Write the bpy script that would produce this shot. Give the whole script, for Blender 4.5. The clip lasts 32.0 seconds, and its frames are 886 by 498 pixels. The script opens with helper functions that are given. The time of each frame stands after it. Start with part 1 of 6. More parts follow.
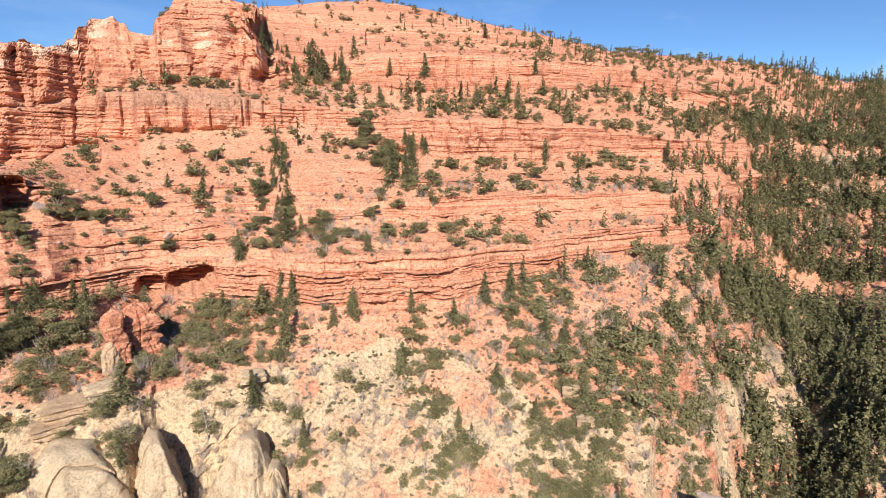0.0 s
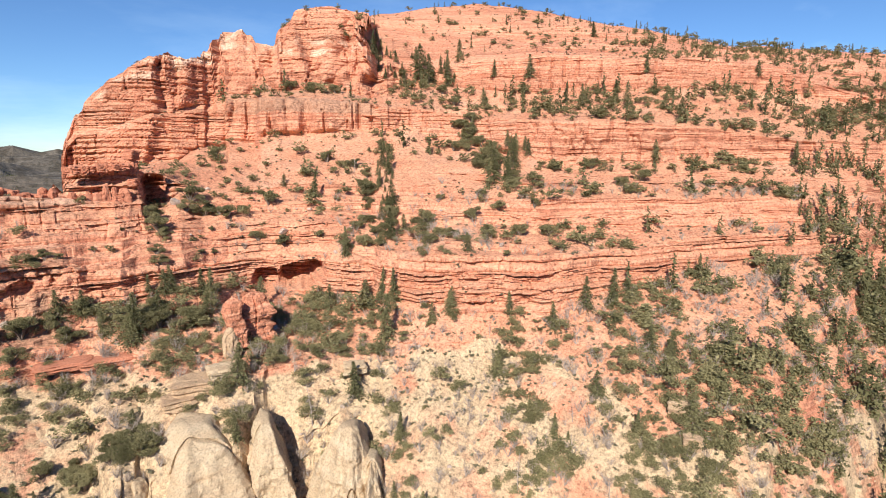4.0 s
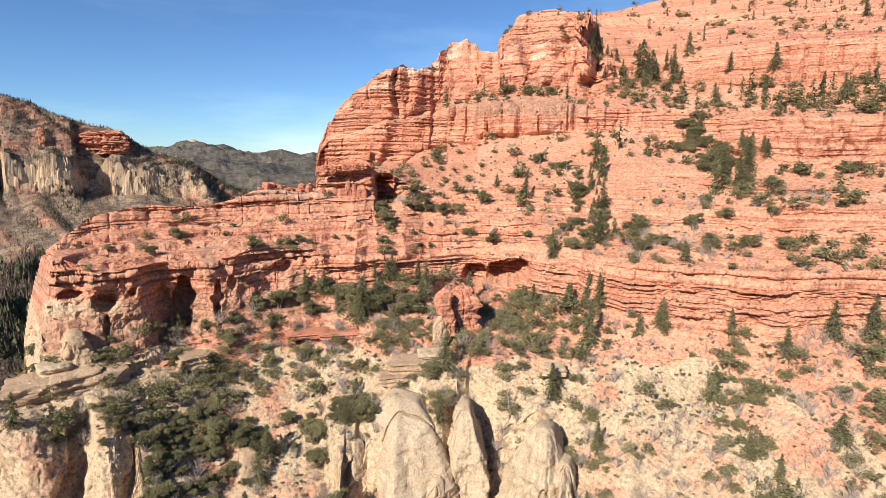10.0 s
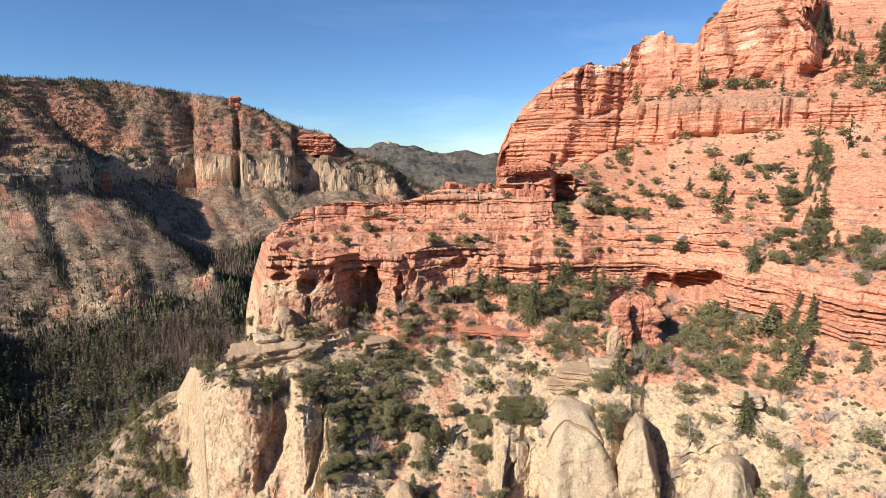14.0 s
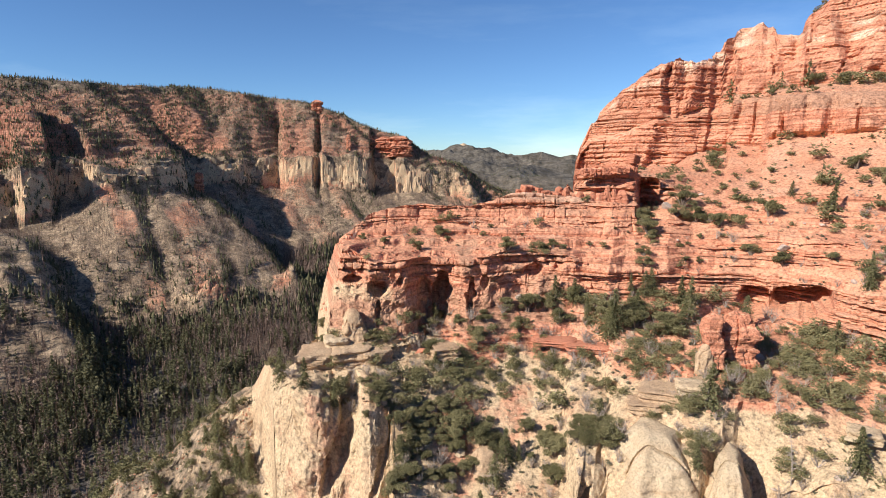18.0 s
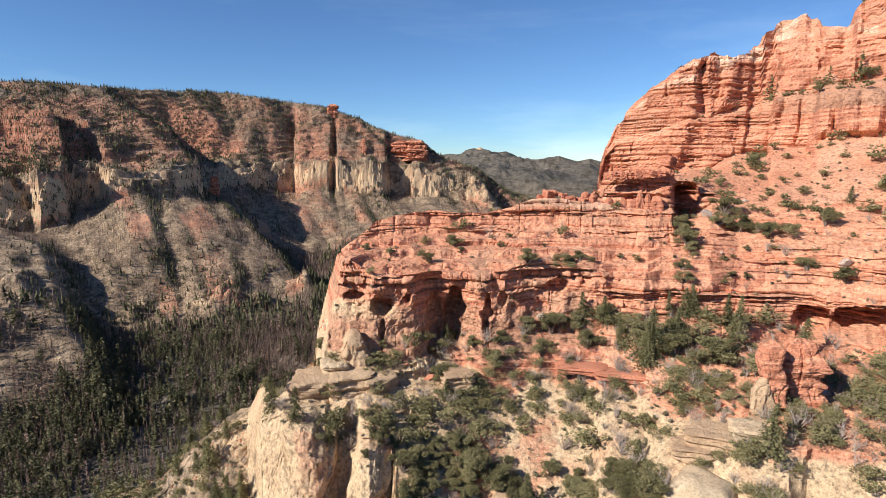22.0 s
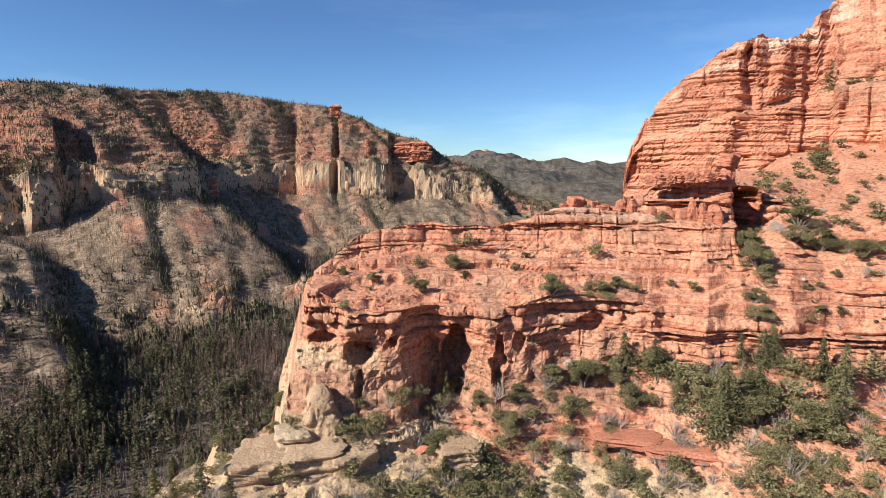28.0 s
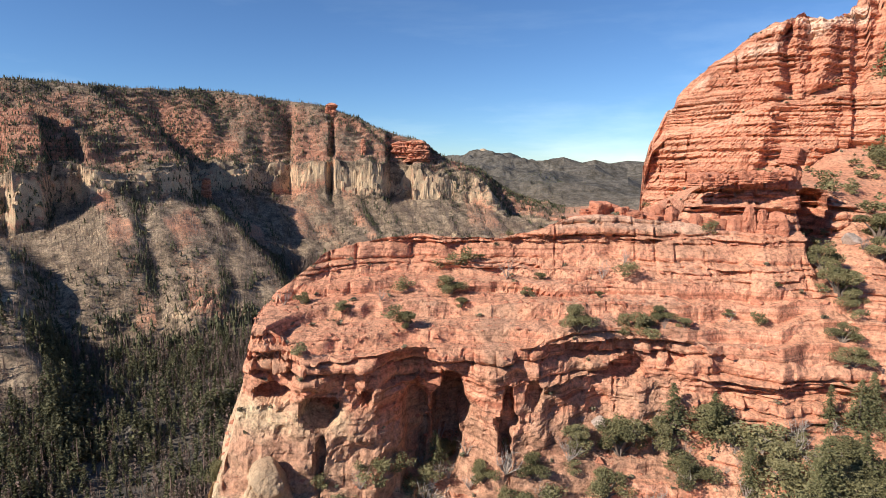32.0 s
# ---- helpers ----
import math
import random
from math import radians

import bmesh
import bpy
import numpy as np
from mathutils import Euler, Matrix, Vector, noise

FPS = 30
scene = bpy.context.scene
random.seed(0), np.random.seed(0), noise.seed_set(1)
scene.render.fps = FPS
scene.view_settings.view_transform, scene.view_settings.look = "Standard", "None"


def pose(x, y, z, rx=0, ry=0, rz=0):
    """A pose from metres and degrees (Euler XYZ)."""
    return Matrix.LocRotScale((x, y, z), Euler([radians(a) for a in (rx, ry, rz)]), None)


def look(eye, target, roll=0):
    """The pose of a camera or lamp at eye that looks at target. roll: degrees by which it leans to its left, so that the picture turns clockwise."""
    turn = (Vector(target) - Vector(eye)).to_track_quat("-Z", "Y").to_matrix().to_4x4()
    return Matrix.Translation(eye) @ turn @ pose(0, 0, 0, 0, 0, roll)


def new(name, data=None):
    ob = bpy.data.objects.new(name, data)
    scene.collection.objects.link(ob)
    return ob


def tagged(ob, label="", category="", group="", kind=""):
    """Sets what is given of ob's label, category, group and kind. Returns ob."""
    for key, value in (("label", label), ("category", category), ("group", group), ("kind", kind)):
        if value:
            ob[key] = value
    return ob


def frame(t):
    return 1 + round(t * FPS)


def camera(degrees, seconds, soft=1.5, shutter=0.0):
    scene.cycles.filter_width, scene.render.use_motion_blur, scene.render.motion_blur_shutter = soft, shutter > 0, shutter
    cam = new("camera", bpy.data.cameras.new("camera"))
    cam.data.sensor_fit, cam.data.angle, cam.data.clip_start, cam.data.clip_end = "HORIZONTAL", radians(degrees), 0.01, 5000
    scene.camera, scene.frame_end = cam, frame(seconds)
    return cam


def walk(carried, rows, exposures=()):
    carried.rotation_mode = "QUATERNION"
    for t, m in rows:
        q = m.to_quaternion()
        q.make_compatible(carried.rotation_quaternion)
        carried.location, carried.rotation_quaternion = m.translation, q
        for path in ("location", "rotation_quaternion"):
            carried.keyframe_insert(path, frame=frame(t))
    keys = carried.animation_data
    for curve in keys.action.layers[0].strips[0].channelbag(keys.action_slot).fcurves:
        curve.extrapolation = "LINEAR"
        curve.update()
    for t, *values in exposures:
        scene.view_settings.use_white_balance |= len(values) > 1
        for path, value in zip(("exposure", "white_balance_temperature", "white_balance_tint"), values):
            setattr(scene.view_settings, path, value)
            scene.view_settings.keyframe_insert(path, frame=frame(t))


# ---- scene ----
cam = camera(77.5, 32.0, soft=0.9)
# seconds, place, tilt from straight down, heading
PATH = [
    (0, 40.00, -40.00, 100.00, 79.71, -59.76),
    (0.5, 40.01, -39.94, 99.98, 79.73, -59.09),
    (1, 40.00, -39.89, 99.89, 79.80, -58.02),
    (1.5, 40.00, -39.76, 99.82, 79.83, -56.74),
    (2, 39.98, -39.66, 99.75, 79.88, -55.39),
    (2.5, 39.97, -39.59, 99.66, 79.95, -53.91),
    (3, 39.90, -39.61, 99.60, 80.00, -52.36),
    (3.5, 39.90, -39.62, 99.58, 80.02, -50.92),
    (5.5, 39.84, -39.64, 99.56, 80.09, -44.91),
    (6, 39.72, -39.75, 99.53, 80.13, -43.38),
    (6.5, 39.65, -39.75, 99.50, 80.17, -41.82),
    (7, 39.65, -39.68, 99.48, 80.19, -40.12),
    (7.5, 39.61, -39.61, 99.48, 80.20, -38.40),
    (8, 39.62, -39.55, 99.50, 80.21, -36.47),
    (8.5, 39.69, -39.67, 99.47, 80.23, -34.34),
    (9, 39.62, -39.72, 99.44, 80.24, -32.31),
    (9.5, 39.45, -39.87, 99.36, 80.28, -30.18),
    (10, 39.43, -39.88, 99.36, 80.29, -28.04),
    (10.5, 39.52, -39.73, 99.36, 80.28, -25.83),
    (11, 39.65, -39.75, 99.40, 80.34, -23.60),
    (11.5, 39.65, -39.70, 99.44, 80.32, -21.48),
    (12, 39.73, -39.56, 99.47, 80.29, -18.75),
    (12.5, 39.78, -39.45, 99.44, 80.31, -15.96),
    (13, 39.79, -39.41, 99.40, 80.34, -13.48),
    (13.5, 39.87, -39.45, 99.43, 80.31, -11.35),
    (14, 39.86, -39.34, 99.43, 80.34, -9.63),
    (14.5, 39.84, -39.12, 99.41, 80.32, -8.17),
    (15, 39.83, -38.81, 99.36, 80.41, -6.54),
    (15.5, 39.95, -38.37, 99.39, 80.51, -4.69),
    (17.5, 40.28, -36.38, 99.39, 80.60, -2.18),
    (18, 40.33, -35.64, 99.39, 80.55, -1.98),
    (18.5, 40.44, -34.60, 99.34, 80.70, -2.08),
    (19, 40.52, -33.20, 99.29, 80.82, -2.15),
    (19.5, 40.61, -31.91, 99.25, 80.84, -2.24),
    (20, 40.71, -30.55, 99.20, 80.84, -2.21),
    (20.5, 40.90, -28.99, 99.14, 80.84, -1.98),
    (21, 41.02, -27.30, 99.05, 80.90, -1.69),
    (21.5, 41.14, -25.50, 98.98, 80.92, -1.10),
    (22, 41.29, -23.51, 98.92, 80.98, -0.32),
    (22.5, 41.42, -21.42, 98.91, 81.03, -0.16),
    (23, 41.54, -19.35, 98.80, 81.15, -0.15),
    (23.5, 41.62, -17.33, 98.65, 81.16, -0.08),
    (24, 41.71, -15.42, 98.60, 81.18, -0.05),
    (24.5, 41.88, -13.66, 98.60, 81.16, 0.10),
    (25, 41.97, -11.84, 98.72, 81.15, 0.19),
    (25.5, 42.09, -9.95, 98.72, 81.13, 0.22),
    (27.5, 42.35, -1.89, 98.64, 81.11, 0.21),
    (28, 42.43, 0.28, 98.59, 81.14, 0.21),
    (28.5, 42.48, 2.55, 98.52, 81.08, 0.19),
    (29, 42.52, 4.80, 98.47, 81.09, 0.14),
    (29.5, 42.64, 7.04, 98.44, 81.15, 0.12),
    (30, 42.79, 9.23, 98.39, 81.15, 0.10),
    (30.5, 42.86, 11.58, 98.34, 81.12, 0.09),
    (31, 42.94, 13.94, 98.26, 81.09, 0.06),
    (31.5, 43.06, 16.34, 98.20, 81.10, 0.06),
    (32, 43.18, 18.71, 98.14, 81.12, 0.02),
]
walk(cam, [(t, pose(x, y, z, tilt, 0, turn)) for t, x, y, z, tilt, turn in PATH])

# ---- world, sun, exposure ----
SUN_AZ, SUN_EL = 119.0, 34.0      # degrees to the left of +y, and above the horizon
sun_way = Vector((-math.sin(radians(SUN_AZ)) * math.cos(radians(SUN_EL)), math.cos(radians(SUN_AZ)) * math.cos(radians(SUN_EL)), math.sin(radians(SUN_EL))))
world = bpy.data.worlds.new("sky")
scene.world = world
world.use_nodes = True
wn = world.node_tree.nodes
sky = wn.new("ShaderNodeTexSky")
sky.sky_type, sky.sun_disc = "NISHITA", False
sky.sun_elevation, sky.sun_rotation = radians(SUN_EL), radians(-SUN_AZ)
sky.altitude, sky.air_density, sky.dust_density, sky.ozone_density = 1800, 1.0, 0.0, 1.2
wn["Background"].inputs["Strength"].default_value = 0.067
tint = wn.new("ShaderNodeMix")
tint.data_type, tint.blend_type = "RGBA", "MULTIPLY"
tint.inputs[0].default_value, tint.inputs[7].default_value = 1.0, (0.70, 1.0, 1.36, 1)      # clear mountain air
world.node_tree.links.new(sky.outputs[0], tint.inputs[6])
# thin high cirrus
way = wn.new("ShaderNodeTexCoord")
drawn = wn.new("ShaderNodeMapping")
drawn.inputs["Scale"].default_value, drawn.inputs["Rotation"].default_value = (1.3, 4.2, 9.0), (0, 0.25, 0.5)
wisp = wn.new("ShaderNodeTexNoise")
wisp.inputs["Scale"].default_value, wisp.inputs["Detail"].default_value, wisp.inputs["Roughness"].default_value = 1.0, 7, 0.6
veil = wn.new("ShaderNodeValToRGB")
veil.color_ramp.elements[0].position, veil.color_ramp.elements[0].color = 0.52, (1, 1, 1, 1)
veil.color_ramp.elements[1].position, veil.color_ramp.elements[1].color = 0.80, (1.7, 1.33, 1.12, 1)
high = wn.new("ShaderNodeMix")
high.data_type, high.blend_type = "RGBA", "MULTIPLY"
high.inputs[0].default_value = 1.0
for a, b in ((way.outputs["Generated"], drawn.inputs["Vector"]), (drawn.outputs[0], wisp.inputs["Vector"]), (wisp.outputs["Fac"], veil.inputs["Fac"]),
             (tint.outputs[2], high.inputs[6]), (veil.outputs["Color"], high.inputs[7]), (high.outputs[2], wn["Background"].inputs["Color"])):
    world.node_tree.links.new(a, b)
sun = new("sun", bpy.data.lights.new("sun", "SUN"))
sun.data.energy, sun.data.angle, sun.data.color = 5.0, radians(0.53), (1.0, 0.94, 0.86)
sun.matrix_world = look(sun_way * 500, (0, 0, 0))
scene.view_settings.exposure = 0.5

# ---- materials ----
class Nodes:
    """A small builder for node materials."""

    def __init__(self, name):
        self.mat = bpy.data.materials.new(name)
        self.mat.use_nodes = True
        self.tree = self.mat.node_tree
        self.bsdf = self.tree.nodes["Principled BSDF"]
        self.geo = self.tree.nodes.new("ShaderNodeNewGeometry")
        self.pos = self.geo.outputs["Position"]

    def link(self, a, b):
        self.tree.links.new(a, b)

    def node(self, kind, **inputs):
        n = self.tree.nodes.new(kind)
        for k, v in inputs.items():
            self.put(n.inputs[k.replace("_", " ")], v)
        return n

    def put(self, socket, v):
        if isinstance(v, bpy.types.NodeSocket):
            self.link(v, socket)
        elif isinstance(v, tuple) and len(v) == 3 and socket.type == "RGBA":
            socket.default_value = (*v, 1)
        else:
            socket.default_value = v

    def scaled(self, sx, sy, sz):
        n = self.node("ShaderNodeVectorMath")
        n.operation = "MULTIPLY"
        self.link(self.pos, n.inputs[0])
        n.inputs[1].default_value = (sx, sy, sz)
        return n.outputs[0]

    def noise(self, vector, scale=1.0, detail=5.0, rough=0.6):
        n = self.node("ShaderNodeTexNoise", Vector=vector, Scale=scale, Detail=detail, Roughness=rough)
        return n.outputs["Fac"]

    def ramp(self, fac, *stops):
        n = self.node("ShaderNodeValToRGB", Fac=fac)
        els = n.color_ramp.elements
        while len(els) < len(stops):
            els.new(0.5)
        for e, (p, c) in zip(els, stops):
            e.position, e.color = p, (*(c if isinstance(c, tuple) else (c, c, c)), 1)
        return n.outputs["Color"]

    def mix(self, fac, a, b, blend="MIX"):
        n = self.tree.nodes.new("ShaderNodeMix")
        n.data_type, n.blend_type = "RGBA", blend
        self.put(n.inputs[0], fac)
        self.put(n.inputs[6], a)
        self.put(n.inputs[7], b)
        return n.outputs[2]

    def math(self, op, a, b=0.0):
        n = self.tree.nodes.new("ShaderNodeMath")
        n.operation = op
        self.put(n.inputs[0], a)
        self.put(n.inputs[1], b)
        return n.outputs[0]

    def attr(self, name):
        n = self.tree.nodes.new("ShaderNodeAttribute")
        n.attribute_name = name
        return n.outputs["Fac"]

    def rand(self):
        return self.tree.nodes.new("ShaderNodeObjectInfo").outputs["Random"]

    def island(self):
        return self.geo.outputs["Random Per Island"]

    def done(self, color, rough=0.9, bump=None, strength=0.5, dist=0.2):
        self.put(self.bsdf.inputs["Base Color"], color)
        self.put(self.bsdf.inputs["Roughness"], rough)
        self.bsdf.inputs["Specular IOR Level"].default_value = 0.2
        if bump is not None:
            b = self.node("ShaderNodeBump", Strength=strength, Distance=dist, Height=bump)
            self.link(b.outputs[0], self.bsdf.inputs["Normal"])
        return self.mat


def rock_material():
    """Red bedded sandstone, pink talus and pale sandstone, told apart by the mesh's own attributes."""
    n = Nodes("red_rock")
    beds = n.noise(n.scaled(0.012, 0.012, 0.55), 1.0, 6, 0.65)
    blot = n.noise(n.pos, 0.09, 6, 0.6)
    grain = n.noise(n.pos, 1.6, 6, 0.7)
    red = n.ramp(beds, (0.30, (0.33, 0.11, 0.062)), (0.41, (0.54, 0.222, 0.13)), (0.50, (0.67, 0.322, 0.20)), (0.58, (0.49, 0.192, 0.11)), (0.66, (0.65, 0.292, 0.175)), (0.76, (0.72, 0.42, 0.29)))
    red = n.mix(n.ramp(blot, (0.55, 0.0), (0.72, 0.55)), red, (0.40, 0.17, 0.09))
    talus = n.ramp(blot, (0.3, (0.53, 0.225, 0.13)), (0.5, (0.61, 0.292, 0.172)), (0.75, (0.59, 0.33, 0.215)))
    pale = n.ramp(blot, (0.3, (0.46, 0.305, 0.18)), (0.5, (0.55, 0.405, 0.25)), (0.7, (0.53, 0.31, 0.185)))
    pale = n.mix(n.ramp(beds, (0.45, 0.0), (0.75, 0.14)), pale, (0.42, 0.33, 0.24))
    edge = n.noise(n.pos, 0.35, 5, 0.65)
    def mask(name):
        f = n.math("ADD", n.attr(name), n.math("MULTIPLY", n.math("SUBTRACT", edge, 0.5), 0.9))
        return n.ramp(f, (0.36, 0.0), (0.66, 1.0))
    color = n.mix(mask("talus"), red, talus)
    color = n.mix(mask("pale"), color, pale)
    color = n.mix(mask("cream"), color, (0.72, 0.47, 0.33))
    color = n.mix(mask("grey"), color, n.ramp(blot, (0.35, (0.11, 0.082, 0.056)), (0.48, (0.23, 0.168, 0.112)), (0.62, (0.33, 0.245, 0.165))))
    trees = n.ramp(n.noise(n.scaled(1, 1, 0.5), 0.035, 7, 0.72), (0.43, (0.03, 0.033, 0.03)), (0.53, (0.082, 0.08, 0.072)), (0.70, (0.17, 0.152, 0.13)))
    fleck = n.noise(n.pos, 0.42, 4, 0.7)
    color = n.mix(n.math("MULTIPLY", mask("grey"), 0.8), color, n.ramp(fleck, (0.38, (0.42, 0.44, 0.44)), (0.48, 1.0), (0.62, (1.6, 1.54, 1.45))), "MULTIPLY")
    streak = n.noise(n.scaled(0.55, 0.55, 0.06), 1.0, 5, 0.65)
    varnish = n.mix(streak, (0.33, 0.165, 0.10), (0.60, 0.335, 0.21))
    color = n.mix(mask("brown"), color, varnish)
    steep = n.math("MULTIPLY", n.math("MAXIMUM", n.math("SUBTRACT", 1.0, n.math("ADD", n.attr("talus"), n.attr("pale"))), 0.0), 0.30)
    color = n.mix(steep, color, n.ramp(streak, (0.36, (0.45, 0.40, 0.38)), (0.5, 1.0)), "MULTIPLY")
    color = n.mix(n.attr("wood"), color, trees)
    strata = n.noise(n.scaled(0.003, 0.003, 0.13), 1.0, 3, 0.6)
    color = n.mix(n.math("MAXIMUM", n.math("SUBTRACT", 0.8, n.math("ADD", n.attr("pale"), n.math("MULTIPLY", n.attr("talus"), 0.5))), 0.0), color, n.ramp(strata, (0.38, (0.78, 0.73, 0.71)), (0.5, 1.0), (0.62, (1.1, 1.12, 1.12))), "MULTIPLY")
    seams = n.noise(n.scaled(0.07, 0.07, 2.6), 1.0, 4, 0.7)
    color = n.mix(n.math("MAXIMUM", n.math("SUBTRACT", 0.65, n.math("MULTIPLY", n.math("ADD", n.attr("talus"), n.attr("pale")), 0.6)), 0.0), color, n.ramp(seams, (0.35, 0.32), (0.45, 0.95), (0.6, 1.14)), "MULTIPLY")
    color = n.mix(0.75, color, n.ramp(grain, (0.36, 0.4), (0.48, 1.02), (0.64, 1.4)), "MULTIPLY")
    grit = n.noise(n.pos, 4.6, 3, 0.6)
    color = n.mix(0.38, color, n.ramp(grit, (0.38, 0.5), (0.5, 1.0), (0.62, 1.3)), "MULTIPLY")
    return n.done(color, 0.95, n.math("ADD", grain, n.noise(n.pos, 0.5, 4)), 0.9, 0.4)


def stone_material(name, a, b, c):
    n = Nodes(name)
    blot = n.noise(n.pos, 0.4, 6, 0.62)
    beds = n.noise(n.scaled(0.05, 0.05, 1.1), 1.0, 5, 0.6)
    grain = n.noise(n.pos, 3.5, 6, 0.7)
    color = n.mix(n.ramp(beds, (0.42, 0.0), (0.6, 0.7)), n.ramp(blot, (0.3, a), (0.65, b)), c)
    color = n.mix(0.65, color, n.ramp(grain, (0.34, 0.4), (0.5, 0.95), (0.68, 1.2)), "MULTIPLY")
    return n.done(color, 0.95, n.math("ADD", grain, blot), 0.75, 0.3)


def leaf_material(name, a, b, c, thin=0.35):
    """Leaves that let part of the light through."""
    n = Nodes(name)
    f = n.math("ADD", n.math("MULTIPLY", n.island(), 0.45), n.math("MULTIPLY", n.rand(), 0.25))
    f = n.math("ADD", f, n.math("MULTIPLY", n.math("SUBTRACT", n.noise(n.scaled(1, 1, 0.35), 0.3, 2, 0.5), 0.36), 1.1))
    color = n.ramp(f, (0.1, a), (0.5, b), (0.95, c))
    n.done(color, 0.8)
    glow = n.node("ShaderNodeBsdfTranslucent", Color=color)
    both = n.tree.nodes.new("ShaderNodeMixShader")
    both.inputs[0].default_value = thin
    n.link(n.bsdf.outputs[0], both.inputs[1])
    n.link(glow.outputs[0], both.inputs[2])
    n.link(both.outputs[0], n.tree.nodes["Material Output"].inputs["Surface"])
    return n.mat


def bark_material(name, a, b):
    n = Nodes(name)
    g = n.noise(n.scaled(6, 6, 1.2), 1.0, 4)
    return n.done(n.ramp(g, (0.35, a), (0.65, b)), 0.9, g, 0.5, 0.05)


ROCK = rock_material()
TAN_STONE = stone_material("tan_sandstone", (0.46, 0.315, 0.19), (0.59, 0.42, 0.265), (0.44, 0.285, 0.175))
PALE_STONE = stone_material("pale_sandstone", (0.50, 0.375, 0.235), (0.62, 0.485, 0.325), (0.54, 0.385, 0.24))
RED_STONE = stone_material("red_sandstone", (0.50, 0.19, 0.11), (0.64, 0.28, 0.17), (0.44, 0.17, 0.10))
GREY_STONE = stone_material("grey_boulder", (0.42, 0.33, 0.27), (0.60, 0.47, 0.38), (0.48, 0.36, 0.29))
FIR = leaf_material("fir_needles", (0.068, 0.068, 0.031), (0.17, 0.16, 0.074), (0.31, 0.278, 0.14), 0.2)
JUNIPER = leaf_material("juniper_leaves", (0.076, 0.072, 0.034), (0.20, 0.18, 0.084), (0.37, 0.32, 0.165), 0.2)
BURNT = leaf_material("burnt_trees", (0.11, 0.076, 0.06), (0.26, 0.182, 0.14), (0.42, 0.31, 0.245), 0.25)
FOREST = leaf_material("forest_needles", (0.044, 0.045, 0.024), (0.115, 0.112, 0.056), (0.23, 0.205, 0.11), 0.2)
DEAD = bark_material("dead_twigs", (0.28, 0.22, 0.18), (0.46, 0.385, 0.32))
BARK = bark_material("bark", (0.11, 0.08, 0.06), (0.24, 0.19, 0.15))
SAGE = leaf_material("sage_leaves", (0.15, 0.14, 0.085), (0.24, 0.22, 0.14), (0.33, 0.27, 0.17))

# ---- noise and mesh helpers ----
def hash3(i, j, k, seed):
    h = (i * 374761393 + j * 668265263 + k * 1274126177 + seed * 974711) & 0xFFFFFFFF
    h = ((h ^ (h >> 13)) * 1103515245) & 0xFFFFFFFF
    h = ((h ^ (h >> 15)) * 2246822519) & 0xFFFFFFFF
    return ((h ^ (h >> 16)) & 0xFFFFFF) / 8388608.0 - 1.0


def vnoise(x, y, z, seed=0):
    """Smooth value noise in -1..1 on arrays."""
    x, y, z = np.broadcast_arrays(np.asarray(x, float), np.asarray(y, float), np.asarray(z, float))
    i, j, k = (np.floor(v).astype(np.int64) for v in (x, y, z))
    fx, fy, fz = x - i, y - j, z - k
    fx, fy, fz = (v * v * v * (v * (v * 6 - 15) + 10) for v in (fx, fy, fz))
    out = 0
    for a in (0, 1):
        for b in (0, 1):
            for c in (0, 1):
                w = (fx if a else 1 - fx) * (fy if b else 1 - fy) * (fz if c else 1 - fz)
                out = out + w * hash3(i + a, j + b, k + c, seed)
    return out


def fbm(x, y, z, octaves=4, seed=0, gain=0.5):
    x, y, z = (np.asarray(v, float) for v in (x, y, z))
    out, amp, total = 0, 1.0, 0.0
    for o in range(octaves):
        out = out + amp * vnoise(x * 2 ** o, y * 2 ** o, z * 2 ** o, seed + 31 * o)
        total += amp
        amp *= gain
    return out / total


def mesh_of(name, verts, faces, material, attrs=None, smooth=False):
    """A mesh from arrays: vertices (n, 3) and triangles or quads (m, k)."""
    verts, faces = np.asarray(verts, np.float32), np.asarray(faces, np.int32)
    me = bpy.data.meshes.new(name)
    k = faces.shape[1]
    me.vertices.add(len(verts))
    me.vertices.foreach_set("co", verts.ravel())
    me.loops.add(faces.size)
    me.loops.foreach_set("vertex_index", faces.ravel())
    me.polygons.add(len(faces))
    me.polygons.foreach_set("loop_start", np.arange(0, faces.size, k, dtype=np.int32))
    me.polygons.foreach_set("loop_total", np.full(len(faces), k, np.int32))
    me.polygons.foreach_set("use_smooth", np.full(len(faces), smooth))
    for key, values in (attrs or {}).items():
        layer = me.attributes.new(key, "FLOAT", "POINT")
        layer.data.foreach_set("value", np.asarray(values, np.float32).ravel())
    me.update(calc_edges=True)
    me.materials.append(material)
    return me


def grid_faces(nu, nv, wrap=False):
    u, v = np.meshgrid(np.arange(nu if wrap else nu - 1), np.arange(nv - 1), indexing="ij")
    a, b = u * nv + v, ((u + 1) % nu) * nv + v
    return np.stack([a, a + 1, b + 1, b], -1).reshape(-1, 4)


def part(name, mesh, parent, label=""):
    ob = new(name, mesh)
    ob.parent = parent
    return tagged(ob, label) if label else ob


def smoothstep(x, a, b):
    t = np.clip((np.asarray(x, float) - a) / (b - a), 0, 1)
    return t * t * (3 - 2 * t)


HUB = np.array([39.8, -39.6])      # the canyon's middle, round which the sections are taken


def polar(az, r):
    a = np.radians(az)
    return HUB[0] - r * np.sin(a), HUB[1] + r * np.cos(a)

